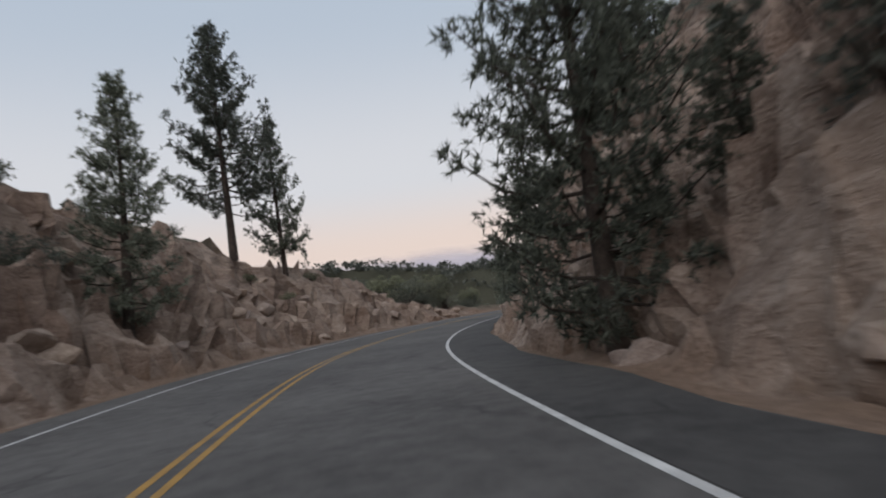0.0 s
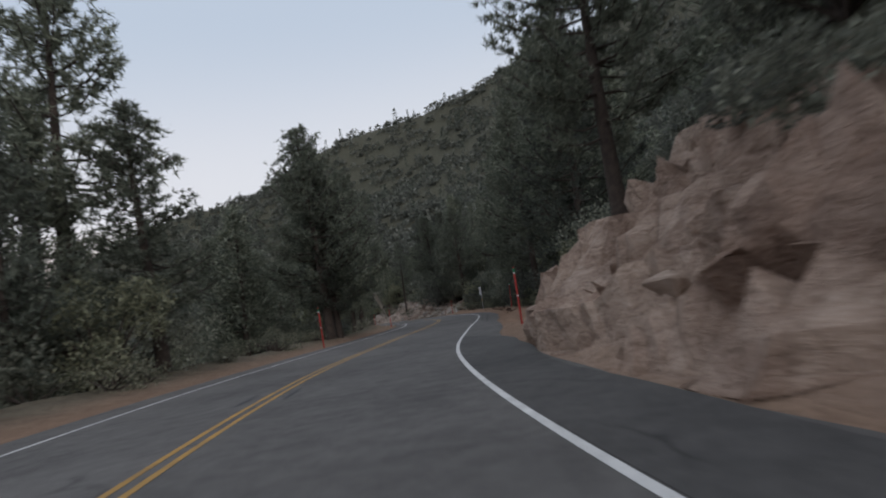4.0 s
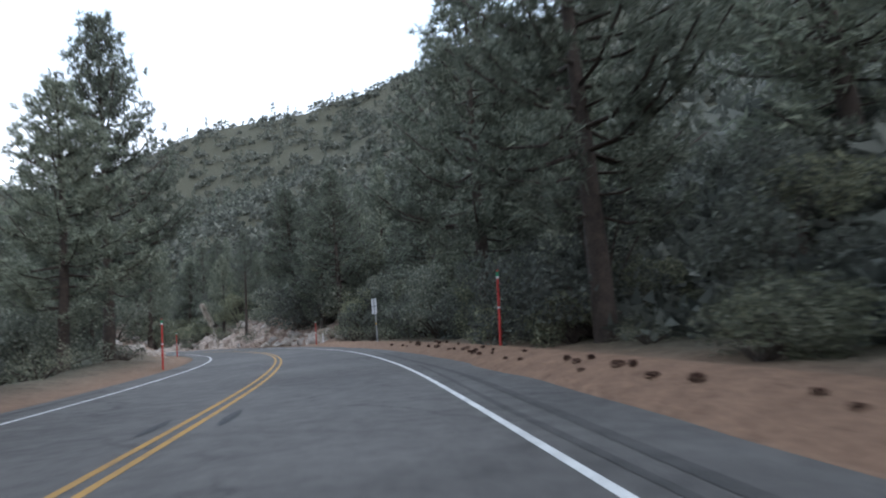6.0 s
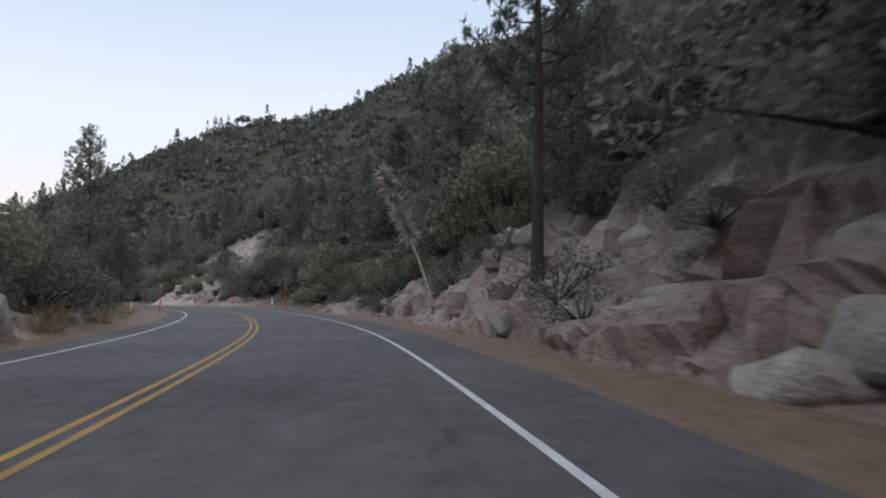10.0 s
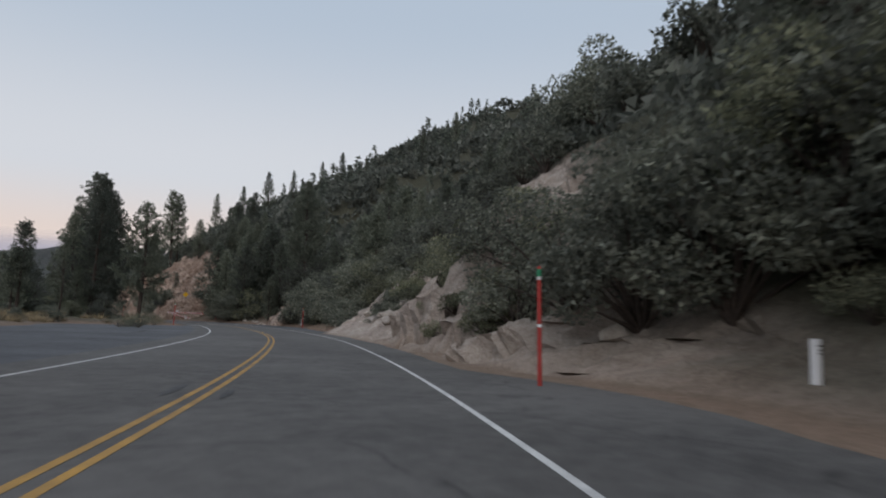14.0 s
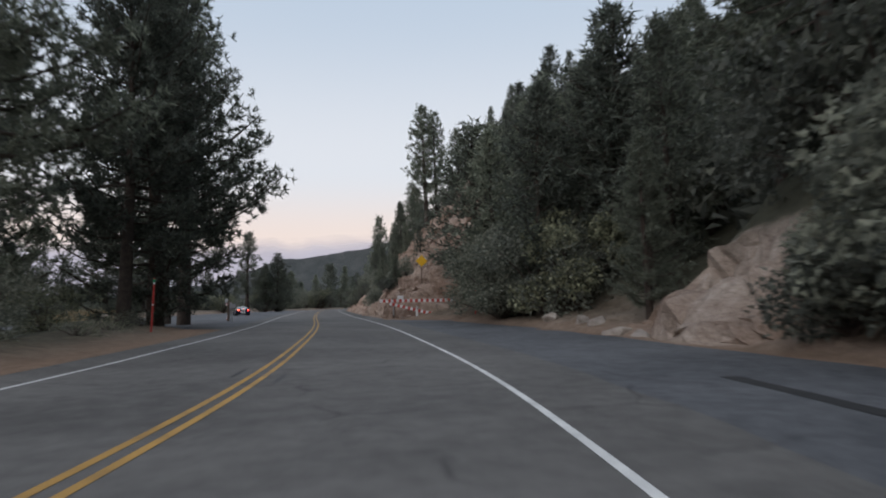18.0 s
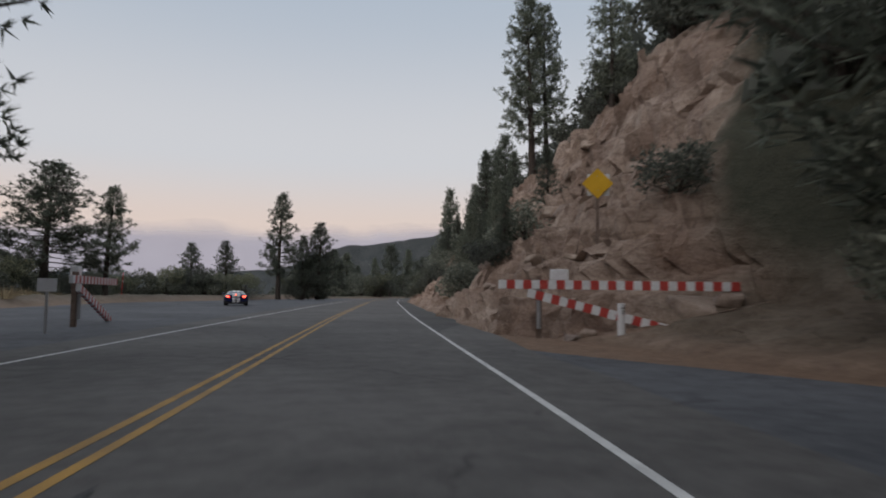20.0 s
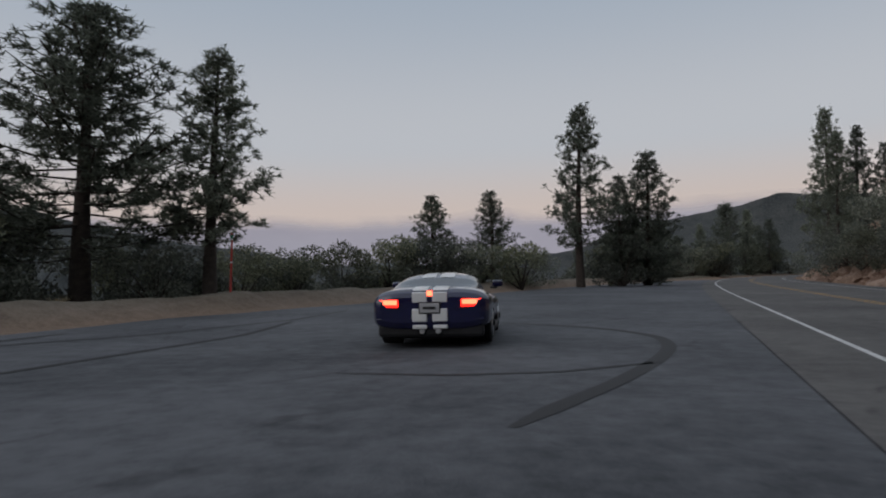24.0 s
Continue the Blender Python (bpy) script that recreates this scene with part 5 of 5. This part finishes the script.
def paddle_marker():
    root = new("culvert_marker")
    part("post", tube(0.095, 0.09, 0.86, 16, bevel=0.012), WHITE_PLASTIC, root)
    for k, z in enumerate((0.74, 0.66, 0.60)):
        part("lettering_bar", box(0.11 - 0.02 * k, 0.012, 0.022, (0, -0.092, z)), TAR, root, "dark unreadable lettering")
    part("base_collar", tube(0.105, 0.1, 0.06, 16, bevel=0.01), GALVANISED, root)
    return tagged(root, "white cylindrical culvert marker with dark lettering in the gravel", "road marker", "culvert markers")


MARK = paddle_marker()
for k, (s, d) in enumerate(((250.4, 7.3), (353.8, 10.35), (349.6, -6.7), (353.8, -6.9), (432, 11.2), (478.5, 8.1))):
    m = yawed(s, d, ground_z(s, d) - 0.05, 10)
    if k == 0:
        MARK.matrix_world = m
    else:
        copy_thing(MARK, m)


def back_of_sign():
    root = new("road_sign")
    part("post", tube(0.055, 0.055, 3.2, 14, bevel=0.008), GALVANISED, root, "grey steel sign post")
    part("band", tube(0.058, 0.058, 0.09, 14, (0, 0, 1.35)), SIGN_YELLOW, root, "orange band round the post")
    for k, (z, name) in enumerate(((2.90, "upper_panel"), (2.34, "lower_panel"))):
        for sx in (-1, 1):
            part(name, box(0.46, 0.014, 0.52, (sx * 0.235, -0.075 + 0.02 * sx, z), 0.004), ALUMINIUM, root, "plain white sign panel")
        part("rail", box(0.96, 0.03, 0.04, (0, -0.05, z + 0.28), 0.004), BLACK_RAIL, root, "dark rail over the sign panel")
    for z in (2.2, 2.5, 2.75, 3.05):
        part("bolt", tube(0.014, 0.014, 0.02, 8, (0, -0.105, z), Matrix.Rotation(radians(90), 4, "X")), GALVANISED, root)
    return tagged(root, "white sign panels on a grey steel post with orange band", "road sign")


BLACK_RAIL = surface("dark_sign_rail", (0.02, 0.02, 0.022), (0.045, 0.045, 0.048), 9, 0.6, bump=0)
sg = back_of_sign()
sg.matrix_world = yawed(233.9, 7.45, ground_z(233.9, 7.45) - 0.1, -84)


def gate_barrier():
    root = new("road_gate")
    part("post", box(0.16, 0.16, 1.75, (0, 0, 0.87), 0.01), WOOD, root)
    def striped(x0, z0, x1, z1):
        ln, an = math.hypot(x1 - x0, z1 - z0), math.atan2(z1 - z0, x1 - x0)
        n = int(ln / 0.22)
        for i in range(n):
            c = ((i + 0.5) / n)
            rot = Matrix.Rotation(-an, 4, "Y")
            bm = box(ln / n * 0.998, 0.12, 0.24, (x0 + (x1 - x0) * c, -0.15, z0 + (z1 - z0) * c), 0.004, rot)
            part("stripe", bm, RED_REFLECT if i % 2 else WHITE_PLASTIC, root, "red stripe" if i % 2 else "white stripe")
    striped(-1.1, 1.5, 5.2, 1.5)
    striped(-0.3, 1.28, 4.4, 0.1)
    part("hinge", tube(0.06, 0.06, 1.3, 12, (0, -0.12, 0.3)), GALVANISED, root)
    part("counterweight", box(0.5, 0.22, 0.3, (0.55, 0.12, 1.78), 0.02), WHITE_PLASTIC, root)
    return tagged(root, "red and white striped winter road gate swung open beside the bank", "gate")


RED_REFLECT = surface("red_reflective_stripe", (0.36, 0.04, 0.035), (0.52, 0.07, 0.055), 8, 0.5, bump=0)
gate = gate_barrier()
gate.matrix_world = yawed(480.2, 6.4, ground_z(480.2, 6.4) - 0.05, -14)
copy_thing(gate, yawed(483.5, -7.2, ground_z(483.5, -7.2) - 0.05, 100))


def warning_sign():
    root = new("warning_sign")
    part("post", box(0.1, 0.1, 3.3, (0, 0, 1.65), 0.006), WOOD, root)
    part("diamond_panel", box(0.76, 0.012, 0.76, (0, -0.06, 2.75), 0.004, Matrix.Rotation(radians(45), 4, "Y")), SIGN_YELLOW, root, "plain amber diamond warning panel")
    part("square_panel", box(0.76, 0.012, 0.76, (0.04, 0.06, 2.72), 0.004), ALUMINIUM, root, "bare aluminium back of a square sign")
    for z in (2.5, 3.0):
        part("bolt", tube(0.014, 0.014, 0.02, 8, (0, -0.08, z), Matrix.Rotation(radians(90), 4, "X")), GALVANISED, root)
    return tagged(root, "amber diamond warning sign on a wooden post by the gate", "road sign")


ws = warning_sign()
ws.matrix_world = yawed(484.5, 9.5, ground_z(484.5, 9.5) - 0.15, -12)


def small_sign():
    root = new("road_sign")
    part("post", box(0.06, 0.05, 1.5, (0, 0, 0.75), 0.005), GALVANISED, root)
    part("panel", box(0.46, 0.01, 0.34, (0, -0.035, 1.36), 0.003), ALUMINIUM, root, "plain white sign panel")
    for z in (1.26, 1.46):
        part("bolt", tube(0.012, 0.012, 0.015, 8, (0, -0.04, z), Matrix.Rotation(radians(90), 4, "X")), GALVANISED, root)
    return tagged(root, "small white sign panel on a steel post in the verge", "road sign")


ls = small_sign()
ls.matrix_world = yawed(480.3, -6.5, ground_z(480.3, -6.5) - 0.1, 10)


def yucca_stalk():
    root = new("yucca_stalk")
    t = np.linspace(0, 1, 9)
    pts = np.stack([-1.5 * t ** 1.2, 0.1 * t, 4.0 * t], 1)
    v, f = limbs([(pts, 0.05 * (1.1 - t))], 7)
    ob = new("stem", mesh_of("stem", v, f, DEAD))
    ob.parent = root
    rng = np.random.default_rng(77)
    u = rng.uniform(0.5, 1, 160)
    c = np.stack([np.interp(u, t, pts[:, k]) for k in range(3)], 1)
    V = blades(c, np.tile([0, 0, 0.3], (160, 1)), 0.42, 0.04, rng, 7)
    ob = new("seed_plume", mesh_of("seed_plume", V, tris(V), DEAD))
    ob.parent = root
    return tagged(root, "dry leaning yucca flower stalk on the rocks", "plant")


yu = yucca_stalk()
yu.matrix_world = yawed(295, 7.7, ground_z(295, 7.7) - 0.1, 0) @ Matrix.Scale(1.5, 4)


def dead_tree(s, d, h, r, count, mat, label):
    rng = np.random.default_rng(int(s))
    t = np.linspace(0, 1, 8)
    paths = [(np.stack([0.025 * h * np.sin(t * 3), 0.1 * t, h * t], 1), r * (1.05 - t))]
    for k in range(count):
        z, a, ln = h * rng.uniform(0.3, 0.97), rng.uniform(0, 6.28), h * rng.uniform(0.06, 0.21)
        q = np.linspace(0, 1, 4)
        paths.append((np.stack([np.cos(a) * ln * q, np.sin(a) * ln * q, z + ln * 0.35 * q], 1), 0.2 * r * (1.1 - q)))
    v, f = limbs(paths, 5)
    ob = new("dead_tree", mesh_of("dead_tree", v, f, mat))
    ob.matrix_world = yawed(s, d, ground_z(s, d) - 0.1)
    tagged(ob, label, "tree")


dead_tree(426.7, -17, 8, 0.14, 26, BARK, "bare dead pine snag standing past the pull-out")
dead_tree(403.6, 7.3, 1.3, 0.12, 4, DEAD, "broken bleached trunk at the foot of the slope")


def fallen_log(s, d, ln, r, turn, tilt):
    t = np.linspace(0, 1, 7)
    v, f = limbs([(np.stack([ln * (t - 0.5), 0.05 * np.sin(t * 5), 0 * t], 1), r * (1.1 - 0.5 * t))], 8)
    ob = new("fallen_log", mesh_of("fallen_log", v, f, DEAD))
    ob.matrix_world = yawed(s, d, ground_z(s, d) + r * 0.7, turn) @ Matrix.Rotation(radians(tilt), 4, "Y")
    tagged(ob, "bleached fallen log lying on the slope", "log")


fallen_log(324.1, 10.5, 3.6, 0.09, 70, -18)
fallen_log(372.6, 13.5, 2.6, 0.1, 20, -12)

# pine cones shed along the verge of the wooded bend
def cone_mesh():
    rng = np.random.default_rng(9)
    n = 120
    u, a = rng.random(n), rng.uniform(0, 6.28, n)
    r = 0.075 * np.sin(np.pi * (0.12 + 0.8 * u))
    c = np.stack([(u - 0.5) * 0.22, np.cos(a) * r * 0.6, np.sin(a) * r * 0.6 + 0.06], 1)
    d = np.stack([0.4 + 0 * a, np.cos(a), np.sin(a)], 1)
    V = blades(c, d, 0.05, 0.022, rng, 1)
    return mesh_of("pine_cone", V, tris(V), CONE_BROWN)


CONE = cone_mesh()
for _ in range(46):
    s, d = R.uniform(sa(6.1), sa(7.7)), 5.8 + abs(R.gauss(0, 0.5))
    ob = new("pine_cone", CONE)
    k = R.uniform(0.55, 1.0)
    ob.matrix_world = yawed(s, d, ground_z(s, d) - 0.01, R.uniform(0, 360)) @ Matrix.Scale(k, 4)
    tagged(ob, "brown fallen pine cones on the dirt verge", "pine cone", "pine cones on the verge")


# tar beside the yellow line, and tyre marks
def flat_blob(name, s, d, ln, wd, mat, label, category, turn=0.0):
    n = 18
    a = np.linspace(0, 2 * math.pi, n, endpoint=False)
    r = 1 + 0.25 * fbm(np.cos(a) * 2 + s, np.sin(a) * 2, d, 3)
    ring = np.stack([np.cos(a) * r * wd / 2, np.sin(a) * r * ln / 2, 0 * a], 1)
    V = np.concatenate([[[0, 0, 0]], ring])
    F = np.array([(0, 1 + i, 1 + (i + 1) % n) for i in range(n)])
    ob = new(name, mesh_of(name, V, F, mat))
    ob.matrix_world = yawed(s, d, 0.0065, turn)
    return tagged(ob, label, category, kind="structure")


s = 30.0
while s < 545:
    for d in (-0.42, 0.42):
        flat_blob("road_patch", s + R.uniform(-1, 1), d + R.uniform(-.05, .05), R.uniform(1.0, 2.0), R.uniform(0.09, 0.18), TAR, "dark tar patch beside the yellow line", "road patch")
    s += R.uniform(12, 16)


def tyre_mark(points, width, z=-0.013, mat=None):
    P = np.array(points, float)
    t = np.linspace(0, len(P) - 1, 60)
    sd = np.stack([np.interp(t, np.arange(len(P)), P[:, k]) for k in (0, 1)], 1)
    for _ in range(6):
        sd[1:-1] = (sd[:-2] + 2 * sd[1:-1] + sd[2:]) / 4
    g = np.gradient(sd, axis=0)
    g /= np.linalg.norm(g, axis=1)[:, None] + 1e-9
    w = width * np.clip(np.minimum(np.arange(60) / 10 + 0.4, 1), 0, 1)[:, None] / 2
    a, b = sd + np.stack([-g[:, 1], g[:, 0]], 1) * w, sd - np.stack([-g[:, 1], g[:, 0]], 1) * w
    xa, ya = spot(a[:, 0], a[:, 1])
    xb, yb = spot(b[:, 0], b[:, 1])
    V = np.stack([np.stack([xa, ya, 0 * xa + z], 1), np.stack([xb, yb, 0 * xa + z], 1)], 1)
    tagged(new("tyre_mark", mesh_of("tyre_mark", V, sheet(60, 2), mat or RUBBER_MARK)), "curved black tyre mark on the pull-out asphalt", "tyre mark", kind="structure")


tyre_mark(((511.8, -7.04), (512.7, -6.84), (514.1, -6.48), (516, -6.15), (517.6, -6.02), (519.2, -6.21), (520.7, -7.05), (521.8, -8.36), (522.6, -10)), 0.22)
tyre_mark(((514.1, -9.8), (514.2, -8.4), (514.7, -7.2), (515.7, -6.2)), 0.12)
tyre_mark(((514.8, -19), (518.8, -17), (523.8, -16.5), (528.8, -17.5)), 0.22)
tyre_mark(((507.8, -15), (512.8, -14.2), (518.8, -14.6), (522.8, -16)), 0.2)
tyre_mark(((504.7, -17), (510.8, -18.5), (518.8, -19.6)), 0.25)
tyre_mark(((379, -9), (385.5, -7.4), (392, -7.6), (397.5, -9.4)), 0.22)
tyre_mark(((420.1, 6), (427.3, 6.8), (434.5, 7.2)), 0.3)
tyre_mark(((182.7, 4.55), (191.1, 4.35), (200.9, 4.5), (210.6, 4.3), (220.5, 4.5)), 0.16, 0.005, ASPHALT_SHADE_MARK)
tyre_mark(((186.8, 4.1), (196.6, 4.0), (206.4, 4.15)), 0.1, 0.005, ASPHALT_SHADE_MARK)
tyre_mark(((182.7, -4.3), (194.4, -4.4), (207.4, -4.2)), 0.22, 0.005, ASPHALT_SHADE_MARK)

# dry grass tufts by the left verge
for _ in range(190):
    t = R.choice((11.4, 12.2, 12.9, 13.5, 16.2, 16.8, 17.4, 21, 23, 25))
    s = sa(t) + R.uniform(-8, 8)
    d = -float(LEFT_AT(s)[0]) - R.uniform(0.4, 5)
    ob = new("grass_tuft", GRASS[R.randrange(2)])
    k = R.uniform(0.7, 1.5)
    ob.matrix_world = yawed(s, d, ground_z(s, d) - 0.03, R.uniform(0, 360)) @ Matrix.Scale(k, 4)
    tagged(ob, "dry straw-coloured grass tuft on sandy ground", "grass", "dry grass tufts")

# ---- the blue sports coupe in the pull-out ----
CAR_BLUE = surface("dark_blue_car_paint", (0.006, 0.006, 0.036), (0.008, 0.009, 0.055), 1.2, 0.22, bump=0, fine=3, spec=0.5, coat=0.8)
CAR_WHITE = surface("white_car_stripe", (0.62, 0.62, 0.62), (0.72, 0.72, 0.72), 2, 0.3, bump=0, fine=4, spec=0.5, coat=0.6)
CAR_GLASS = surface("tinted_car_glass", (0.012, 0.014, 0.018), (0.02, 0.022, 0.028), 2, 0.06, bump=0, spec=0.8, coat=0.3)
BLACK_TRIM = surface("black_car_trim", (0.008, 0.008, 0.009), (0.02, 0.02, 0.022), 6, 0.6, bump=0.1)
TYRE = surface("tyre_rubber", (0.010, 0.010, 0.011), (0.025, 0.025, 0.026), 10, 0.85, bump=0.3)
RIM = surface("alloy_rim", (0.35, 0.35, 0.36), (0.5, 0.5, 0.52), 8, 0.35, metal=0.9, bump=0)
LAMP_RED = glow("lit_brake_lamp", (1.0, 0.02, 0.012), 3.0)
LAMP_CORE = glow("lit_brake_lamp_core", (1.0, 0.13, 0.06), 5.0)
LAMP_DIM = surface("dark_red_lamp_housing", (0.10, 0.004, 0.006), (0.18, 0.008, 0.01), 5, 0.25, bump=0, coat=0.6)
PLATE = surface("number_plate", (0.30, 0.30, 0.31), (0.42, 0.42, 0.43), 8, 0.5, bump=0)
BODY = ((0.00, .80, .40, .80, 5), (0.04, .88, .31, .87, 4.6), (0.15, .935, .25, .93, 4), (0.5, .962, .2, .965, 3.6), (0.95, .965, .18, .96, 3.4), (1.5, .94, .16, .90, 3.4),
        (2.2, .91, .15, .87, 3.4), (2.8, .93, .15, .87, 3.4), (3.4, .95, .16, .84, 3.4), (3.9, .92, .17, .76, 3.2), (4.25, .84, .2, .64, 3), (4.42, .62, .28, .52, 2.6))
CABIN = ((0.5, .70, .90, .945, 2.4), (0.75, .715, .86, 1.01, 2.4), (1.05, .71, .84, 1.10, 2.5), (1.4, .69, .82, 1.17, 2.6), (1.75, .66, .82, 1.195, 2.6), (2.1, .66, .82, 1.18, 2.5), (2.45, .67, .82, 1.07, 2.4), (2.75, .69, .84, .93, 2.2), (2.85, .69, .85, .87, 2.2))


def ring(y, w, z0, z1, e, n=36):
    a = np.linspace(0, 2 * math.pi, n, endpoint=False)
    c, s_ = np.cos(a), np.sin(a)
    return np.stack([w * np.sign(c) * np.abs(c) ** (2 / e), 0 * a + y, (z0 + z1) / 2 + (z1 - z0) / 2 * np.sign(s_) * np.abs(s_) ** (2 / e)], 1)


def dense(st, k=5):
    a = np.array(st)
    t = np.linspace(0, len(a) - 1, (len(a) - 1) * k + 1)
    return np.stack([np.interp(t, np.arange(len(a)), a[:, i]) for i in range(5)], 1)


def loft_mesh(name, st, mats, pick=None, n=36):
    st = dense(st)
    V = np.concatenate([ring(*r, n=n) for r in st])
    F, M_ = [], []
    for i in range(len(st) - 1):
        for j in range(n):
            F.append((i * n + j, i * n + (j + 1) % n, (i + 1) * n + (j + 1) % n, (i + 1) * n + j))
    F = np.array(F)
    c = V[F].mean(1)
    keep = np.ones(len(F), bool) if pick is None else pick(c)
    me = mesh_of(name, V, F[keep], mats, smooth_faces=True)
    return me


def top_of(st, x, y):
    st = dense(st, 8)
    w, z0, z1, e = (np.interp(y, st[:, 0], st[:, k]) for k in (1, 2, 3, 4))
    return (z0 + z1) / 2 + (z1 - z0) / 2 * np.maximum(1 - np.minimum(np.abs(x) / w, 1) ** e, 0) ** (1 / e)


def stripe_on(name, st, x0, x1, y0, y1, root):
    y = np.linspace(y0, y1, 40)
    x = np.linspace(x0, x1, 5)
    X, Y = np.meshgrid(x, y, indexing="ij")
    Z = top_of(st, X, Y) + 0.006
    ob = new(name, mesh_of(name, np.stack([X, Y, Z], -1), sheet(5, 40)[:, ::-1], CAR_WHITE, smooth_faces=True))
    ob.parent = root
    tagged(ob, "white racing stripe")


def coupe():
    root = new("sports_coupe")
    arch = lambda c: ~(((np.abs(c[:, 1] - 0.92) < 0.36) | (np.abs(c[:, 1] - 3.40) < 0.35)) & (c[:, 2] < 0.56) & (np.abs(c[:, 0]) > 0.7))
    ob = new("body", loft_mesh("body", BODY, CAR_BLUE, arch))
    ob.parent = root
    V = ring(*BODY[0])
    ob = new("tail_panel", mesh_of("tail_panel", np.concatenate([[[0, -0.005, 0.6]], V]), np.array([(0, 1 + (i + 1) % 36, 1 + i) for i in range(36)]), CAR_BLUE))
    ob.parent = root
    # roof in white, glass round it
    roof = lambda c: (c[:, 2] > 1.09) & (c[:, 1] > 1.15) & (c[:, 1] < 2.3) & (np.abs(c[:, 0]) < 0.56)
    for name, mat, pick, label in (("roof", CAR_BLUE, roof, ""), ("rear_window", CAR_GLASS, lambda c: ~roof(c) & (c[:, 1] < 1.35), "dark tinted rear window"),
                                   ("windscreen", CAR_GLASS, lambda c: ~roof(c) & (c[:, 1] > 2.25), "dark windscreen"),
                                   ("side_window", CAR_GLASS, lambda c: ~roof(c) & (c[:, 1] >= 1.35) & (c[:, 1] <= 2.25) & (c[:, 0] > 0), "dark side window"),
                                   ("side_window", CAR_GLASS, lambda c: ~roof(c) & (c[:, 1] >= 1.35) & (c[:, 1] <= 2.25) & (c[:, 0] <= 0), "dark side window")):
        ob = new(name, loft_mesh(name, CABIN, mat, pick))
        ob.parent = root
        tagged(ob, label)
    for sx in (-1, 1):
        a, b = sorted((sx * 0.04, sx * 0.285))
        stripe_on("stripe", BODY, a, b, 0.10, 0.62, root)
        stripe_on("stripe", CABIN, a, b, 1.1, 2.35, root)
        stripe_on("stripe", BODY, a, b, 2.85, 4.3, root)
        part("stripe", box(0.245, 0.05, 0.17, (sx * 0.1625, 0.016, 0.80), 0.02), CAR_WHITE, root, "white racing stripe")
        part("stripe", box(0.245, 0.05, 0.21, (sx * 0.1625, -0.002, 0.52), 0.02), CAR_WHITE, root, "white racing stripe")
        part("stripe", box(0.235, 0.06, 0.07, (sx * 0.165, 0.03, 0.335), 0.02), CAR_WHITE, root, "white racing stripe")
        lamp = part("tail_lamp", box(0.36, 0.06, 0.17, (sx * 0.665, 0.03, 0.70), 0.04, Matrix.Rotation(radians(sx * 10), 4, "Z")), LAMP_DIM, root, "red tail lamp")
        part("lit_lens", box(0.27, 0.02, 0.075, (sx * 0.65, -0.008, 0.725), 0.01, Matrix.Rotation(radians(sx * 10), 4, "Z")), LAMP_CORE, lamp, "glowing brake light")
        part("lit_edge", box(0.32, 0.02, 0.125, (sx * 0.655, -0.001, 0.71), 0.01, Matrix.Rotation(radians(sx * 10), 4, "Z")), LAMP_RED, lamp, "red glow at the rim of the brake light")
        part("mirror", box(0.2, 0.12, 0.13, (sx * 0.98, 2.45, 0.98), 0.04), CAR_BLUE, root)
        part("mirror_stalk", box(0.14, 0.05, 0.04, (sx * 0.9, 2.52, 0.9), 0.01), BLACK_TRIM, root)
        part("exhaust", tube(0.045, 0.045, 0.16, 14, (sx * 0.13, 0.02, 0.27), Matrix.Rotation(radians(-90), 4, "X")), GALVANISED, root)
        part("side_sill", box(0.08, 1.7, 0.12, (sx * 0.92, 2.15, 0.2), 0.03), BLACK_TRIM, root)
    part("rear_valance", box(1.7, 0.2, 0.2, (0, 0.16, 0.27), 0.05), BLACK_TRIM, root, "black lower rear valance")
    part("rear_crease", box(1.74, 0.04, 0.022, (0, 0.02, 0.455), 0.008), CAR_BLUE, root)
    part("high_brake_lamp", box(0.085, 0.03, 0.085, (0, 0.01, 0.865), 0.012), LAMP_CORE, root, "small amber-red high brake light")
    plate = part("number_plate", box(0.31, 0.02, 0.15, (0, -0.035, 0.635), 0.006), PLATE, root, "grey number plate")
    part("plate_bar", box(0.2, 0.01, 0.04, (0, -0.047, 0.635)), BLACK_TRIM, plate, "dark unreadable bar")
    part("plate_frame", box(0.35, 0.016, 0.19, (0, -0.022, 0.635), 0.006), BLACK_TRIM, root)
    for sx in (-1, 1):
        for y, r, w in ((0.92, 0.335, 0.33), (3.40, 0.32, 0.27)):
            wheel = new("wheel")
            wheel.parent = root
            rot = Matrix.Rotation(radians(90), 4, "Y")
            part("tyre", tube(r, r, w, 28, (sx * (0.93 - w / 2) - w / 2, y, r), rot, 0.03), TYRE, wheel)
            part("rim", tube(r * 0.68, r * 0.64, 0.03, 20, (sx * 0.925 - (0 if sx > 0 else 0.03), y, r), rot, 0.006), RIM, wheel, "silver alloy rim")
            part("hub_cap", tube(0.06, 0.05, 0.03, 12, (sx * 0.95 - (0 if sx > 0 else 0.03), y, r), rot), BLACK_TRIM, wheel)
    part("floor_pan", box(1.5, 4.0, 0.06, (0, 2.2, 0.17), 0.01), BLACK_TRIM, root)
    return tagged(root, "dark blue sports coupe with white stripes and lit brake lamps", "car")


car = coupe()
cx, cy = (float(v) for v in spot(516.8, -9.6))
car.matrix_world = Matrix.Translation((cx, cy, 0.0)) @ Matrix.Rotation(radians(CAR_TURN), 4, "Z")
